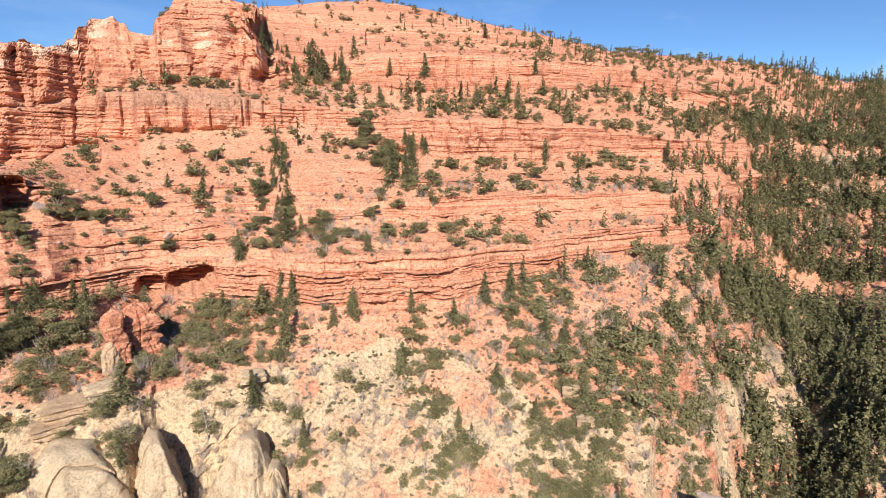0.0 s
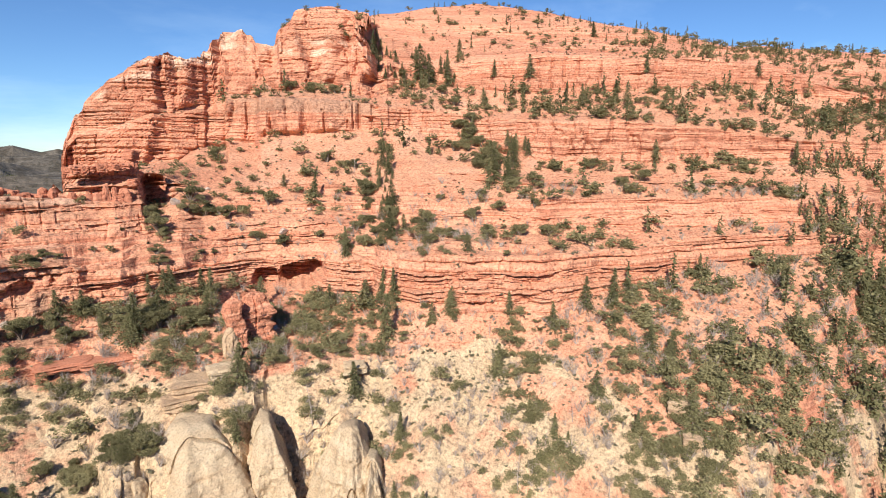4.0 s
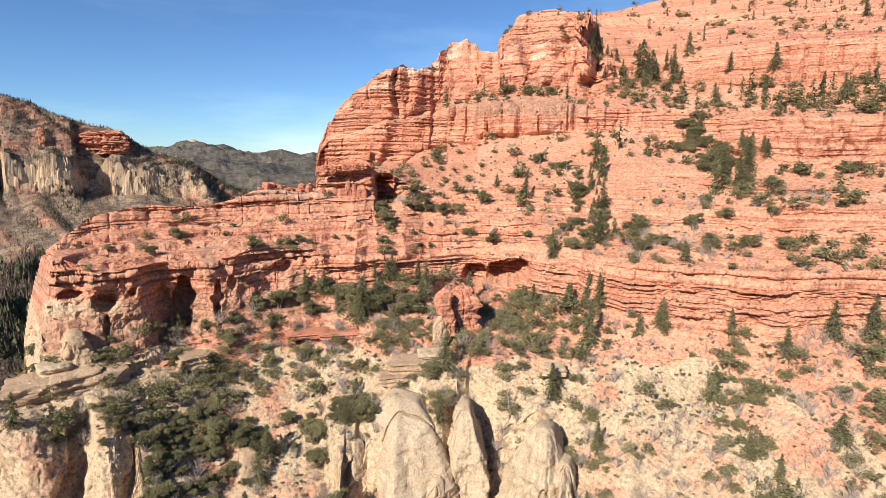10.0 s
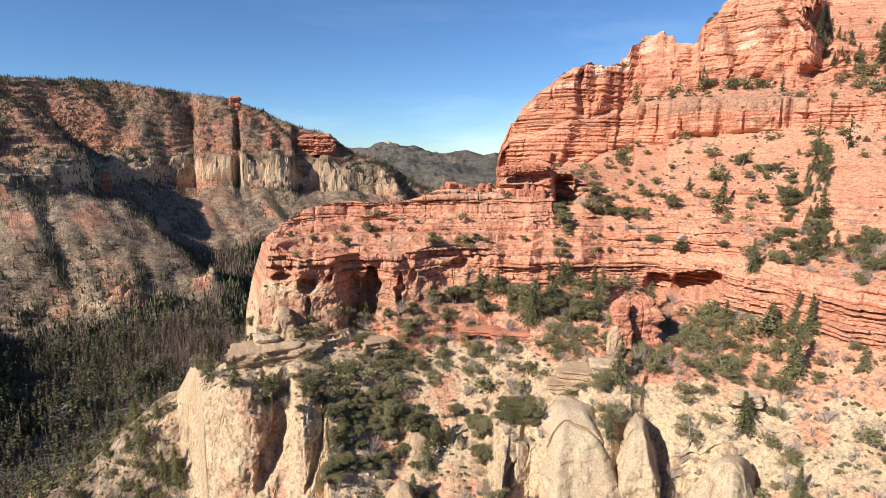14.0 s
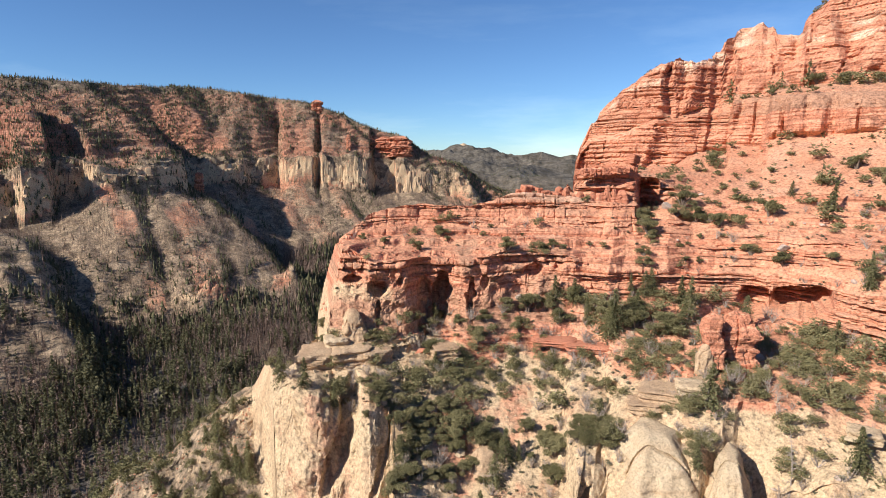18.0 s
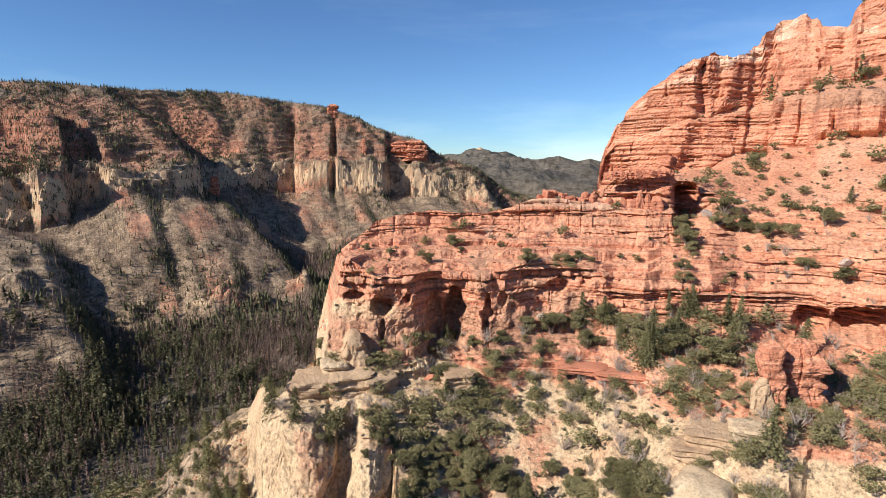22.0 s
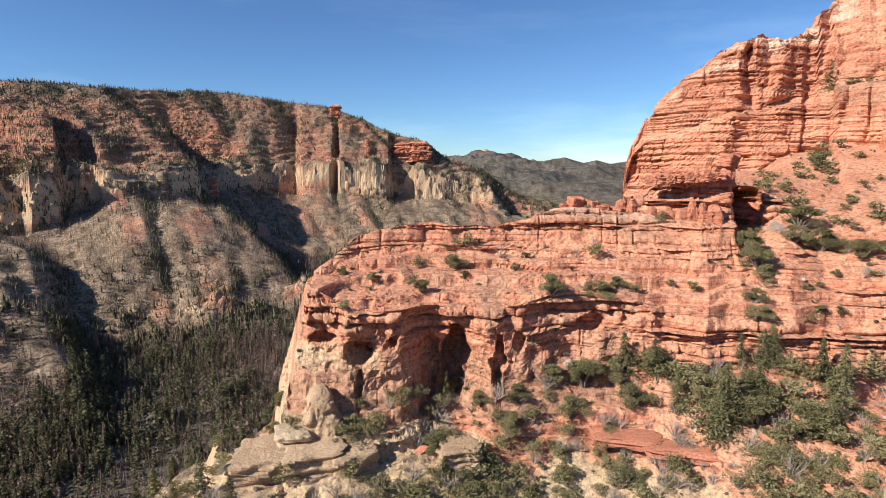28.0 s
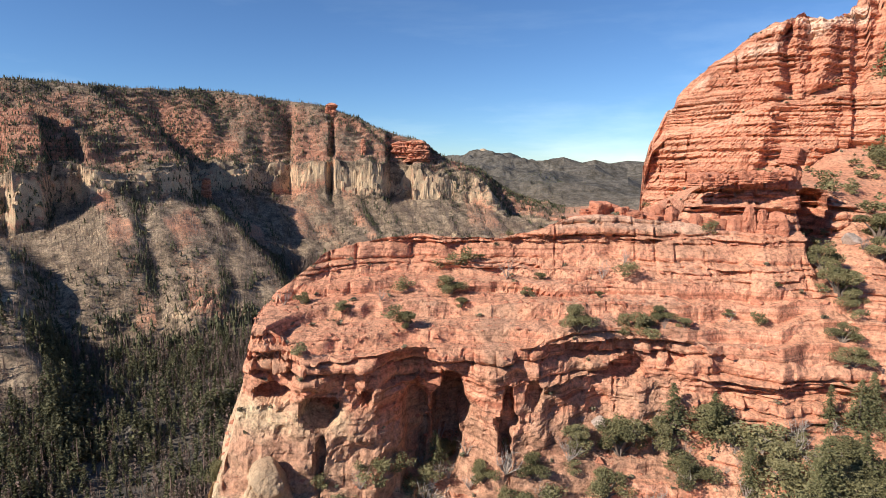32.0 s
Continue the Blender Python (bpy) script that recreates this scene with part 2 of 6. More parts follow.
# ---- the near escarpment: cross-sections round the canyon ----
# rows: 0 foot, 1 and 2 pale shelf, 3-4 lower cliff, 5-6 middle bed, 7-8 hoodoo bed, 9-10 upper cliff,
# 11-12 tower bed, 13 hill, 14 skyline, 15 back; each (distance, height)
SECTIONS = []


def section(az, **rows):
    SECTIONS.append((az, {int(k[1:]): v for k, v in rows.items()}))


section(36.5, r0=(120, -72), r4=(170, -70), r15=(300, -75))
section(33.5, r0=(90, -60), r1=(112, -28), r2=(130, -12), r3=(152, 4), r4=(160, 5), r5=(178, -15), r15=(300, -75))
section(29.6, r0=(84, -55), r1=(108, -8), r2=(126, 8), r3=(144, 22.5), r4=(152, 22), r5=(170, 0), r15=(300, -75))
section(25, r0=(80, -50), r1=(106, 0), r2=(122, 13), r3=(141, 27.5), r4=(149, 27), r5=(168, 5), r15=(300, -75))
section(22.5, r0=(78, -48), r1=(104, 6), r2=(120, 19), r3=(139, 34.5), r4=(147, 34), r5=(166, 10), r15=(300, -75))
section(19.2, r0=(75, -45), r1=(102, 8), r2=(118, 22), r3=(137, 40), r4=(145, 40.5), r5=(165, 15), r15=(300, -75))
section(17.4, r0=(72, -42), r1=(100, 9), r2=(117, 24), r3=(136, 41), r4=(144, 42), r5=(165, 18), r15=(300, -75))
section(15.9, r0=(70, -40), r1=(98, 5), r2=(112, 18), r3=(124, 50), r4=(132, 52), r5=(165, 22), r15=(300, -75))
section(15.2, r0=(84, 15), r1=(97, 58), r2=(102, 60), r3=(112, 56), r4=(124, 54), r5=(145, 30), r15=(300, -75))
section(13.2, r0=(80, 15), r1=(93, 62), r2=(105, 62), r3=(114, 58), r4=(124, 54), r5=(138, 36), r15=(300, -75))
section(11.7, r0=(78, 15), r1=(91, 61.5), r2=(103, 62.5), r3=(108, 63), r4=(116, 61.5), r5=(123, 57), r6=(130, 48), r7=(138, 34), r15=(300, -75))
section(9.55, r0=(77, 15), r1=(90, 60.5), r2=(108, 62.5), r3=(116, 63.5), r4=(122, 62), r5=(127, 58), r6=(131, 50), r7=(137, 35), r8=(144, 20), r15=(300, -75))
section(9.25, r0=(77, 15), r1=(90, 60), r2=(112, 62.5), r3=(127, 70.6), r4=(127.5, 80.5), r5=(129, 81.3), r6=(130.5, 81.2), r7=(135, 60), r8=(140, 30), r15=(300, -75))
section(8.4, r0=(74, 15), r1=(89, 57.5), r2=(103, 62.5), r3=(109, 70.4), r4=(113, 82.7), r5=(121, 82.9), r6=(123, 83.6), r7=(130, 75), r8=(137, 40), r15=(300, -75))
section(5.5, r0=(70, 15), r1=(86, 58.5), r2=(102, 62.7), r3=(107.5, 69.3), r4=(109.5, 79.9), r5=(126, 84.7), r6=(128, 86.8), r7=(136, 82), r8=(144, 45), r15=(300, -75))
section(3.6, r0=(68, 12), r1=(87, 55.5), r2=(102, 62.1), r3=(107.2, 68.8), r4=(109.7, 79.8), r5=(126.8, 84.8), r6=(128.8, 87.6), r7=(136.8, 82.8), r8=(144.5, 47), r15=(300, -75))
section(2.9, r0=(62, 8), r1=(76, 47), r2=(102, 61.9), r3=(107.2, 68.7), r4=(109.7, 79.8), r5=(127, 84.9), r6=(129, 87.9), r7=(137, 83), r8=(144.7, 47.7), r15=(300, -75))
section(1.7, r0=(62, -6), r1=(70, 42), r2=(102, 61.5), r3=(107, 68.4), r4=(109.8, 79.7), r5=(127.5, 85), r6=(129.5, 88.4), r7=(137.5, 83.5), r8=(145, 49), r15=(300, -75))
section(0.5, r0=(60, 0), r1=(60, 35.1), r2=(102, 61.1), r3=(110.3, 67.8), r4=(111.2, 79.6), r5=(127.8, 85.1), r6=(130, 88.9), r7=(138, 84), r8=(146, 50), r15=(300, -75))
section(-0.6, r0=(60, 0), r1=(60, 35.1), r2=(102, 61.1), r3=(112.8, 67.2), r4=(111.8, 79.6), r5=(127.8, 85.1), r6=(130, 88.9), r7=(138, 84), r8=(146, 50), r15=(300, -75))
section(-2.8, r0=(59, 3), r1=(60, 34), r2=(103, 60.6), r3=(112.5, 68.2), r4=(113, 79.4), r5=(128.5, 85), r6=(130.5, 88.6), r7=(139, 84.5), r8=(147, 50), r15=(300, -75))
section(-4.8, r0=(58, 5), r1=(60, 33.3), r2=(103, 60), r3=(110, 68.8), r4=(112, 79.3), r5=(129, 84.8), r6=(131, 88.3), r7=(140, 85), r8=(148, 50), r15=(300, -75))
section(-8.4, r0=(57, 8), r1=(60, 33.4), r2=(105, 61.3), r3=(111.5, 70.2), r4=(115, 80.3), r5=(129, 86), r6=(131, 90.8), r7=(141, 90), r8=(150, 60), r15=(300, -75))
section(-10.8, r0=(56, 10), r1=(60, 33.5), r2=(106, 62), r3=(112.5, 70.8), r4=(116, 80.3), r5=(129, 85.7), r6=(131.5, 91.1), r7=(139, 91.1), r8=(152, 70), r15=(300, -75))
section(-14.4, r0=(55, 10), r1=(60, 34.1), r2=(106, 62.6), r3=(114, 71), r4=(118, 79.7), r5=(127, 84.8), r6=(133, 90.4), r7=(137, 90.7), r8=(139, 93.4), r9=(150, 88), r10=(170, 60), r15=(300, -75))
section(-15.03, r0=(57, 13), r1=(65, 40), r2=(105.3, 62.5), r3=(114.6, 71.2), r4=(118, 79.2), r5=(127, 84.5), r6=(133, 90.2), r7=(137, 90.7), r8=(139.3, 91.2), r9=(206, 80), r10=(206.5, 76), r11=(207, 72), r12=(207.5, 68), r13=(208, 60), r14=(212, 45), r15=(300, -75))
section(-15.15, r0=(57, 13), r1=(65, 40), r2=(105.3, 62.5), r3=(114.6, 71.2), r4=(118, 79.2), r5=(127, 84.5), r6=(133, 90.2), r7=(137, 90.6), r8=(139.5, 93), r9=(204, 87), r10=(205, 94), r11=(205.5, 96), r12=(206, 97.5), r13=(208, 82), r15=(320, -60))
section(-15.6, r0=(58, 17), r1=(71, 49), r2=(105, 62.4), r3=(115, 71.4), r4=(118, 78.9), r5=(127, 84.3), r6=(133, 90), r7=(137, 90.6), r8=(139.5, 94.2), r9=(202, 87.5), r10=(203.5, 101), r11=(204, 102.5), r12=(205.5, 104.5), r13=(208.5, 92), r15=(320, -60))
section(-16.4, r0=(62, 18), r1=(82, 54), r2=(103, 62), r3=(116, 71.5), r4=(118.5, 78.4), r5=(127, 83.8), r6=(133, 89.4), r7=(137, 89.7), r8=(139.5, 95.6), r9=(200, 88), r10=(202, 104), r11=(203.5, 106), r12=(206, 111), r13=(211, 102), r15=(330, -40))
section(-17.2, r0=(62, 18), r1=(82, 54), r2=(103, 62), r3=(116, 71.5), r4=(118.5, 78.4), r5=(127, 83.8), r6=(133, 89.4), r7=(137, 89.7), r8=(139.5, 96.2), r9=(199, 88.5), r10=(201, 104.8), r11=(203, 106.8), r12=(207, 113.3), r14=(213, 114.3), r15=(333, -20))
section(-18.7, r0=(62, 18), r1=(82, 54), r2=(103, 62), r3=(116, 71.5), r4=(118.5, 78.4), r5=(127, 83.8), r6=(133, 89.4), r7=(137, 89.7), r8=(140, 96.5), r9=(196, 89.5), r10=(199, 105.5), r11=(201, 107.2), r12=(207, 118.4), r14=(213, 119.5), r15=(334, -15))
section(-19.9, r0=(64, 16), r1=(84, 55.5), r2=(97, 62.2), r3=(118, 71.9), r4=(120, 77.4), r5=(128, 83.3), r6=(134, 88.5), r7=(137, 89.4), r8=(140, 96.5), r9=(193, 90.5), r10=(197, 106.8), r11=(199, 108.5), r12=(206, 122.2), r14=(213, 123.3), r15=(340, 20))
section(-20.9, r0=(64, 16), r1=(84, 55.5), r2=(96.3, 62.2), r3=(118.7, 71.9), r4=(120.7, 77.5), r5=(128.7, 83.2), r6=(134, 88.5), r7=(137, 89.4), r8=(140, 96.3), r9=(191, 92), r10=(195.5, 108), r11=(197.5, 109.8), r12=(205, 124.9), r14=(212, 126.2), r15=(343.7, 27.4))
section(-21.25, r0=(64, 16), r1=(84, 55.5), r2=(96, 62.2), r3=(119, 71.9), r4=(121, 77.5), r5=(129.3, 83.2), r6=(136.5, 86.5), r7=(149, 86.5), r8=(150.5, 95), r9=(190, 95.6), r10=(195, 108.6), r11=(197, 110.2), r12=(204, 126), r14=(211, 127.3), r15=(345, 30))
section(-22.6, r0=(64, 16), r1=(84, 55.5), r2=(95, 62.1), r3=(120, 71.9), r4=(122, 77.6), r5=(130, 83.1), r6=(138, 86.5), r7=(147.5, 88), r8=(149, 94.5), r9=(189, 96.6), r10=(194, 110), r11=(196, 111.8), r12=(203, 129.6), r14=(211, 129.9), r15=(350, 40))
section(-23.8, r0=(64, 16), r1=(84, 55.5), r2=(95, 62.1), r3=(120, 71.9), r4=(122, 77.6), r5=(130, 83.1), r6=(137, 87.1), r7=(147, 90), r8=(148.5, 93), r9=(188, 96.8), r10=(196, 110.2), r11=(198, 111.9), r12=(204, 129.5), r14=(212, 129.8), r15=(350, 40))
section(-26, r0=(64, 16), r1=(84, 55.5), r2=(92, 62.7), r3=(121, 71.4), r4=(124, 76.4), r5=(133, 83), r6=(136, 84.8), r7=(146, 88.9), r8=(148, 89.8), r9=(195, 101), r10=(203, 113.2), r11=(206, 115.3), r12=(212, 129.8), r14=(220, 130.1), r15=(355, 50))
section(-26.5, r0=(64, 16), r1=(84, 55.5), r2=(92.1, 62.75), r3=(121.3, 71.29), r4=(124.3, 76.33), r5=(133, 83), r6=(136, 84.76), r7=(146.2, 88.99), r8=(148.2, 89.88), r9=(195, 101), r10=(203, 113.2), r11=(206, 115.3), r12=(213, 130), r14=(221, 130.2), r15=(355, 50))
section(-26.7, r0=(64, 16), r1=(84, 55.5), r2=(92.14, 62.77), r3=(121.4, 71.25), r4=(124.4, 76.3), r5=(133, 83), r6=(136, 84.74), r7=(146.3, 89.03), r8=(148.3, 89.91), r9=(197, 101.5), r10=(206, 113.4), r11=(209, 115.6), r12=(216, 133.2), r14=(224, 133.5), r15=(355, 50))
section(-27, r0=(64, 16), r1=(84, 55.5), r2=(92.2, 62.8), r3=(121.6, 71.18), r4=(124.6, 76.26), r5=(133, 83), r6=(136, 84.72), r7=(146.4, 89.08), r8=(148.4, 89.96), r9=(197, 101.5), r10=(206, 113.4), r11=(209, 115.6), r12=(216, 133.2), r14=(224, 133.5), r15=(355, 50))
section(-27.3, r0=(64, 16), r1=(84, 55.5), r2=(92.26, 62.83), r3=(121.8, 71.11), r4=(124.8, 76.22), r5=(133, 83), r6=(136, 84.7), r7=(146.5, 89.13), r8=(148.5, 90.01), r9=(197, 101.5), r10=(206, 113.4), r11=(209, 115.6), r12=(217, 134), r14=(225, 134.3), r15=(355, 50))
section(-27.5, r0=(64, 16), r1=(84, 55.5), r2=(92.3, 62.85), r3=(121.9, 71.07), r4=(124.9, 76.19), r5=(133, 83), r6=(136, 84.68), r7=(146.6, 89.17), r8=(148.6, 90.04), r9=(197, 101.5), r10=(205, 114.5), r11=(209, 116.8), r12=(219, 137.6), r14=(227, 138), r15=(355, 50))
section(-27.9, r0=(64, 16), r1=(84, 55.5), r2=(92.38, 62.89), r3=(122.1, 70.98), r4=(125.1, 76.13), r5=(133, 83), r6=(136, 84.65), r7=(146.8, 89.24), r8=(148.8, 90.1), r9=(197, 101.5), r10=(205, 114.5), r11=(209, 116.8), r12=(221, 138.6), r14=(228, 138.9), r15=(355, 50))
section(-28.6, r0=(64, 16), r1=(84, 55.5), r2=(92.52, 62.96), r3=(122.6, 70.83), r4=(125.6, 76.04), r5=(133, 83), r6=(136, 84.59), r7=(147, 89.37), r8=(149, 90.22), r9=(197, 101.5), r10=(205, 114.5), r11=(209, 116.8), r12=(223, 139.6), r14=(230, 140), r15=(355, 50))
section(-28.8, r0=(64, 16), r1=(84, 55.5), r2=(92.56, 62.98), r3=(122.7, 70.78), r4=(125.7, 76.01), r5=(133, 83), r6=(136, 84.58), r7=(147.1, 89.4), r8=(149.1, 90.25), r9=(193, 103), r10=(202, 117), r11=(207, 119), r12=(224, 142.4), r14=(231, 142.6), r15=(360, 60))
section(-29.9, r0=(64, 16), r1=(84, 55.5), r2=(92.78, 63.09), r3=(123.3, 70.54), r4=(126.3, 75.85), r5=(133, 83), r6=(136, 84.49), r7=(147.6, 89.6), r8=(149.6, 90.42), r9=(193, 103), r10=(202, 117), r11=(207, 119), r12=(224, 142.8), r14=(231, 143), r15=(360, 60))
section(-30.9, r0=(66, 12), r1=(86, 50), r2=(92.98, 63.19), r3=(123.9, 70.32), r4=(126.9, 75.71), r5=(133, 83), r6=(136, 84.41), r7=(148, 89.78), r8=(150, 90.58), r9=(193, 103), r10=(202, 117), r11=(207, 119), r12=(223, 141.4), r14=(230, 141.6), r15=(360, 60))
section(-31.15, r0=(66, 12), r1=(86, 50), r2=(93, 63.2), r3=(124, 70.3), r4=(127, 75.7), r5=(133, 83), r6=(136, 84.4), r7=(148, 89.8), r8=(150, 90.6), r9=(193, 103), r10=(202, 117), r11=(207, 119), r12=(222, 141.2), r14=(229, 141.4), r15=(360, 60))
section(-31.5, r0=(66, 10), r1=(87, 49), r2=(94, 63), r3=(124, 69.8), r4=(127, 75.4), r5=(133, 83.3), r6=(136, 84.6), r7=(149, 90.3), r8=(150.5, 91), r9=(188, 104.3), r10=(196, 117.2), r11=(205, 119.6), r12=(221, 138.4), r14=(228, 138.6), r15=(362, 65))
section(-33.2, r0=(63, 10), r1=(84, 50), r2=(95, 62.9), r3=(124, 69.2), r4=(127, 75), r5=(133, 83.6), r6=(136, 84.7), r7=(150, 90.8), r8=(151, 91.6), r9=(183, 105.4), r10=(188, 116.6), r11=(201, 119.3), r12=(219, 137.6), r14=(227, 138), r15=(365, 70))
section(-33.4, r0=(63, 10), r1=(84, 50), r2=(95, 62.9), r3=(124, 69.2), r4=(127, 75), r5=(133, 83.6), r6=(136, 84.7), r7=(150, 90.8), r8=(151, 91.6), r9=(183, 105.4), r10=(188, 116.6), r11=(201, 119.3), r12=(219, 137.6), r14=(227, 138), r15=(365, 70))
section(-33.6, r0=(63, 10), r1=(84, 50), r2=(95, 62.9), r3=(124, 69.2), r4=(127, 75), r5=(133, 83.6), r6=(136, 84.7), r7=(150, 90.8), r8=(151, 91.6), r9=(183, 105.4), r10=(188, 116.6), r11=(201, 119.3), r12=(214, 137.5), r13=(220, 142.5), r14=(227, 143), r15=(365, 70))
section(-33.9, r0=(63, 10), r1=(84, 50), r2=(95, 62.9), r3=(124, 69.2), r4=(127, 75), r5=(133, 83.6), r6=(136, 84.7), r7=(150, 90.8), r8=(151, 91.6), r9=(183, 105.4), r10=(188, 116.6), r11=(201, 119.3), r12=(214, 137.5), r13=(220, 143.5), r14=(227, 144), r15=(365, 70))
section(-34.9, r0=(63, 10), r1=(84, 50), r2=(96, 63.1), r3=(122, 68.8), r4=(125, 75.4), r5=(132, 83.8), r6=(135, 84.5), r7=(150, 90.8), r8=(151, 91.6), r9=(182, 105.4), r10=(187, 116.5), r11=(201, 120.1), r12=(212, 138.5), r13=(219, 146.5), r14=(227, 147), r15=(370, 80))
section(-35.2, r0=(63, 10), r1=(84, 50), r2=(96, 63.1), r3=(122, 68.8), r4=(125, 75.4), r5=(132, 83.8), r6=(135, 84.5), r7=(150, 90.8), r8=(151, 91.6), r9=(182, 105.4), r10=(187, 116.5), r11=(201, 120.1), r12=(212, 138.5), r13=(219, 149.8), r14=(227, 150.6), r15=(370, 80))
section(-35.6, r0=(63, 10), r1=(84, 50), r2=(96, 63.1), r3=(122, 68.8), r4=(125, 75.4), r5=(132, 83.8), r6=(135, 84.5), r7=(150, 90.8), r8=(151, 91.6), r9=(182, 105.4), r10=(187, 116.5), r11=(201, 120.1), r12=(212, 138.5), r13=(219, 150.6), r14=(227, 151.4), r15=(370, 80))
section(-38.4, r0=(62, 14), r1=(84, 53), r2=(98, 62.5), r3=(116, 69.2), r4=(119, 76.4), r5=(132, 83.1), r6=(134, 83.9), r7=(150, 91.2), r8=(151, 91.7), r9=(180, 106.2), r10=(185, 115.3), r11=(200, 121), r12=(212, 139), r13=(219, 152.6), r14=(227, 153.4), r15=(375, 90))
section(-40.9, r0=(62, 14), r1=(84, 53), r2=(98, 62.8), r3=(113, 69.5), r4=(116, 77.1), r5=(131, 82.7), r6=(133, 83.3), r7=(148, 90.3), r8=(149, 90.7), r9=(178, 106), r10=(183, 115), r11=(198, 119.2), r12=(212, 139), r13=(219, 150.2), r14=(226, 151), r15=(380, 100))
section(-41.45, r0=(62, 14), r1=(84, 53), r2=(98, 62.8), r3=(113, 69.5), r4=(116, 77.1), r5=(131, 82.7), r6=(133, 83.3), r7=(148, 90.3), r8=(149, 90.7), r9=(178, 106), r10=(183, 115), r11=(198, 119.2), r12=(204, 137), r13=(210, 143), r14=(216, 147), r15=(380, 100))
section(-42.1, r0=(58, 10), r1=(80, 50), r2=(98, 62.8), r3=(113, 69.5), r4=(116, 77.1), r5=(131, 82.7), r6=(133, 83.3), r7=(148, 90.3), r8=(149, 90.7), r9=(178, 106), r10=(183, 115), r11=(198, 119.2), r12=(206, 134), r13=(252, 153), r14=(300, 168), r15=(380, 100))
section(-42.8, r0=(54, 8), r1=(72, 47), r2=(98, 62.9), r3=(111, 70), r4=(114, 77.6), r5=(128, 81.8), r6=(131, 82.8), r9=(177, 106.5), r10=(181, 114.3), r11=(200, 118.9), r12=(215, 132.9), r13=(255, 152.7), r14=(300, 168.1), r15=(420, 120))
section(-46.9, r0=(50, 8), r1=(60, 39.9), r2=(98, 63.5), r3=(106, 70.3), r4=(109.5, 78.3), r5=(126, 82.4), r6=(129, 83.5), r9=(174, 106.3), r10=(178, 112.5), r11=(215, 124.5), r12=(222, 130.4), r13=(262, 152.7), r14=(300, 171.4), r15=(430, 120))
section(-49, r0=(50, 8), r1=(60, 40.1), r2=(97, 63), r3=(105, 70), r4=(109, 79.2), r5=(130, 84.3), r6=(132, 85.8), r9=(173, 103.1), r10=(177, 110.9), r11=(214, 123.3), r12=(219, 129.9), r13=(262, 151.4), r14=(300, 172.4), r15=(430, 120))
section(-53, r0=(50, 6), r1=(60, 38.6), r2=(97, 61.5), r3=(105, 69), r4=(109, 79.1), r5=(130, 84.1), r6=(133, 86.9), r9=(170, 101.4), r10=(174, 110), r11=(210, 122), r12=(215, 132.7), r13=(262, 151.9), r14=(300, 173.9), r15=(430, 120))
section(-60.2, r0=(50, 4), r1=(60, 39.2), r2=(95, 60.9), r3=(106, 68.3), r4=(111, 78.8), r5=(124, 82.2), r6=(128, 88.9), r9=(156, 95.9), r10=(164, 108.3), r11=(203, 119.5), r12=(210, 133.5), r13=(260, 150.6), r14=(300, 168.9), r15=(440, 110))
section(-68.4, r0=(50, 2), r1=(60, 39.7), r2=(95, 61.4), r3=(118, 71.4), r4=(122, 78.6), r5=(134, 82.7), r6=(138, 88.8), r9=(160, 96.6), r10=(166, 107.9), r11=(203, 119.3), r12=(209, 130.3), r13=(260, 144.2), r14=(300, 157.9), r15=(450, 100))
section(-75.2, r0=(50, 0), r1=(60, 37.6), r2=(98, 61.2), r3=(133, 74.4), r4=(137, 80.9), r5=(145, 82.1), r6=(149, 88.2), r9=(175, 98.1), r10=(180, 105.8), r11=(220, 122.5), r12=(226, 132), r13=(270, 141.7), r14=(310, 150.1), r15=(460, 90))
section(-82.1, r0=(50, -5), r1=(60, 32.4), r2=(105, 60.3), r3=(150, 76), r4=(154, 80.2), r5=(162, 81.9), r6=(166, 87.2), r9=(187, 95.4), r10=(191, 102.9), r11=(238, 119.2), r12=(242, 123.8), r13=(280, 136.7), r14=(320, 146.5), r15=(470, 90))
section(-86.7, r0=(52, -10), r1=(60, 20.6), r2=(115, 54.7), r3=(166, 75.1), r4=(169, 78.8), r5=(178, 81.6), r6=(181, 83.3), r9=(207, 95.1), r10=(211, 102.2), r11=(250, 116.2), r12=(254, 118.2), r13=(295, 133.9), r14=(330, 143.6), r15=(480, 90))
section(-90.7, r0=(55, -10), r1=(60, 4.8), r2=(130, 48.2), r3=(190, 60.1), r4=(200, 63.5), r5=(215, 74.3), r6=(222, 79.4), r9=(240, 94.1), r10=(245, 101.8), r13=(315, 127.7), r14=(350, 141), r15=(500, 90))
section(-95.1, r0=(55, -15), r1=(60, -5.2), r2=(140, 44.4), r3=(195, 54.1), r4=(205, 59), r5=(225, 70.5), r6=(232, 76.5), r9=(250, 93.5), r10=(256, 99.7), r13=(325, 119.5), r14=(375, 135.2), r15=(520, 90))
section(-99.7, r0=(55, -15), r1=(60, 8.1), r2=(130, 51.5), r3=(180, 57.2), r4=(200, 62.3), r5=(235, 74.7), r9=(260, 94.7), r13=(335, 117.7), r14=(390, 133.4), r15=(540, 90))
section(-108, r0=(55, -15), r1=(60, 8.1), r2=(130, 51.5), r3=(180, 57.2), r4=(200, 62.3), r5=(235, 74.7), r9=(260, 94.7), r13=(335, 117.7), r14=(390, 133.4), r15=(540, 90))
section(-122, r0=(55, -15), r1=(60, 8.1), r2=(130, 51.5), r3=(180, 57.2), r4=(200, 62.3), r5=(235, 74.7), r9=(260, 94.7), r13=(335, 117.7), r14=(390, 133.4), r15=(540, 90))
section(-127, r0=(55, -66), r14=(390, -66), r15=(540, -75))


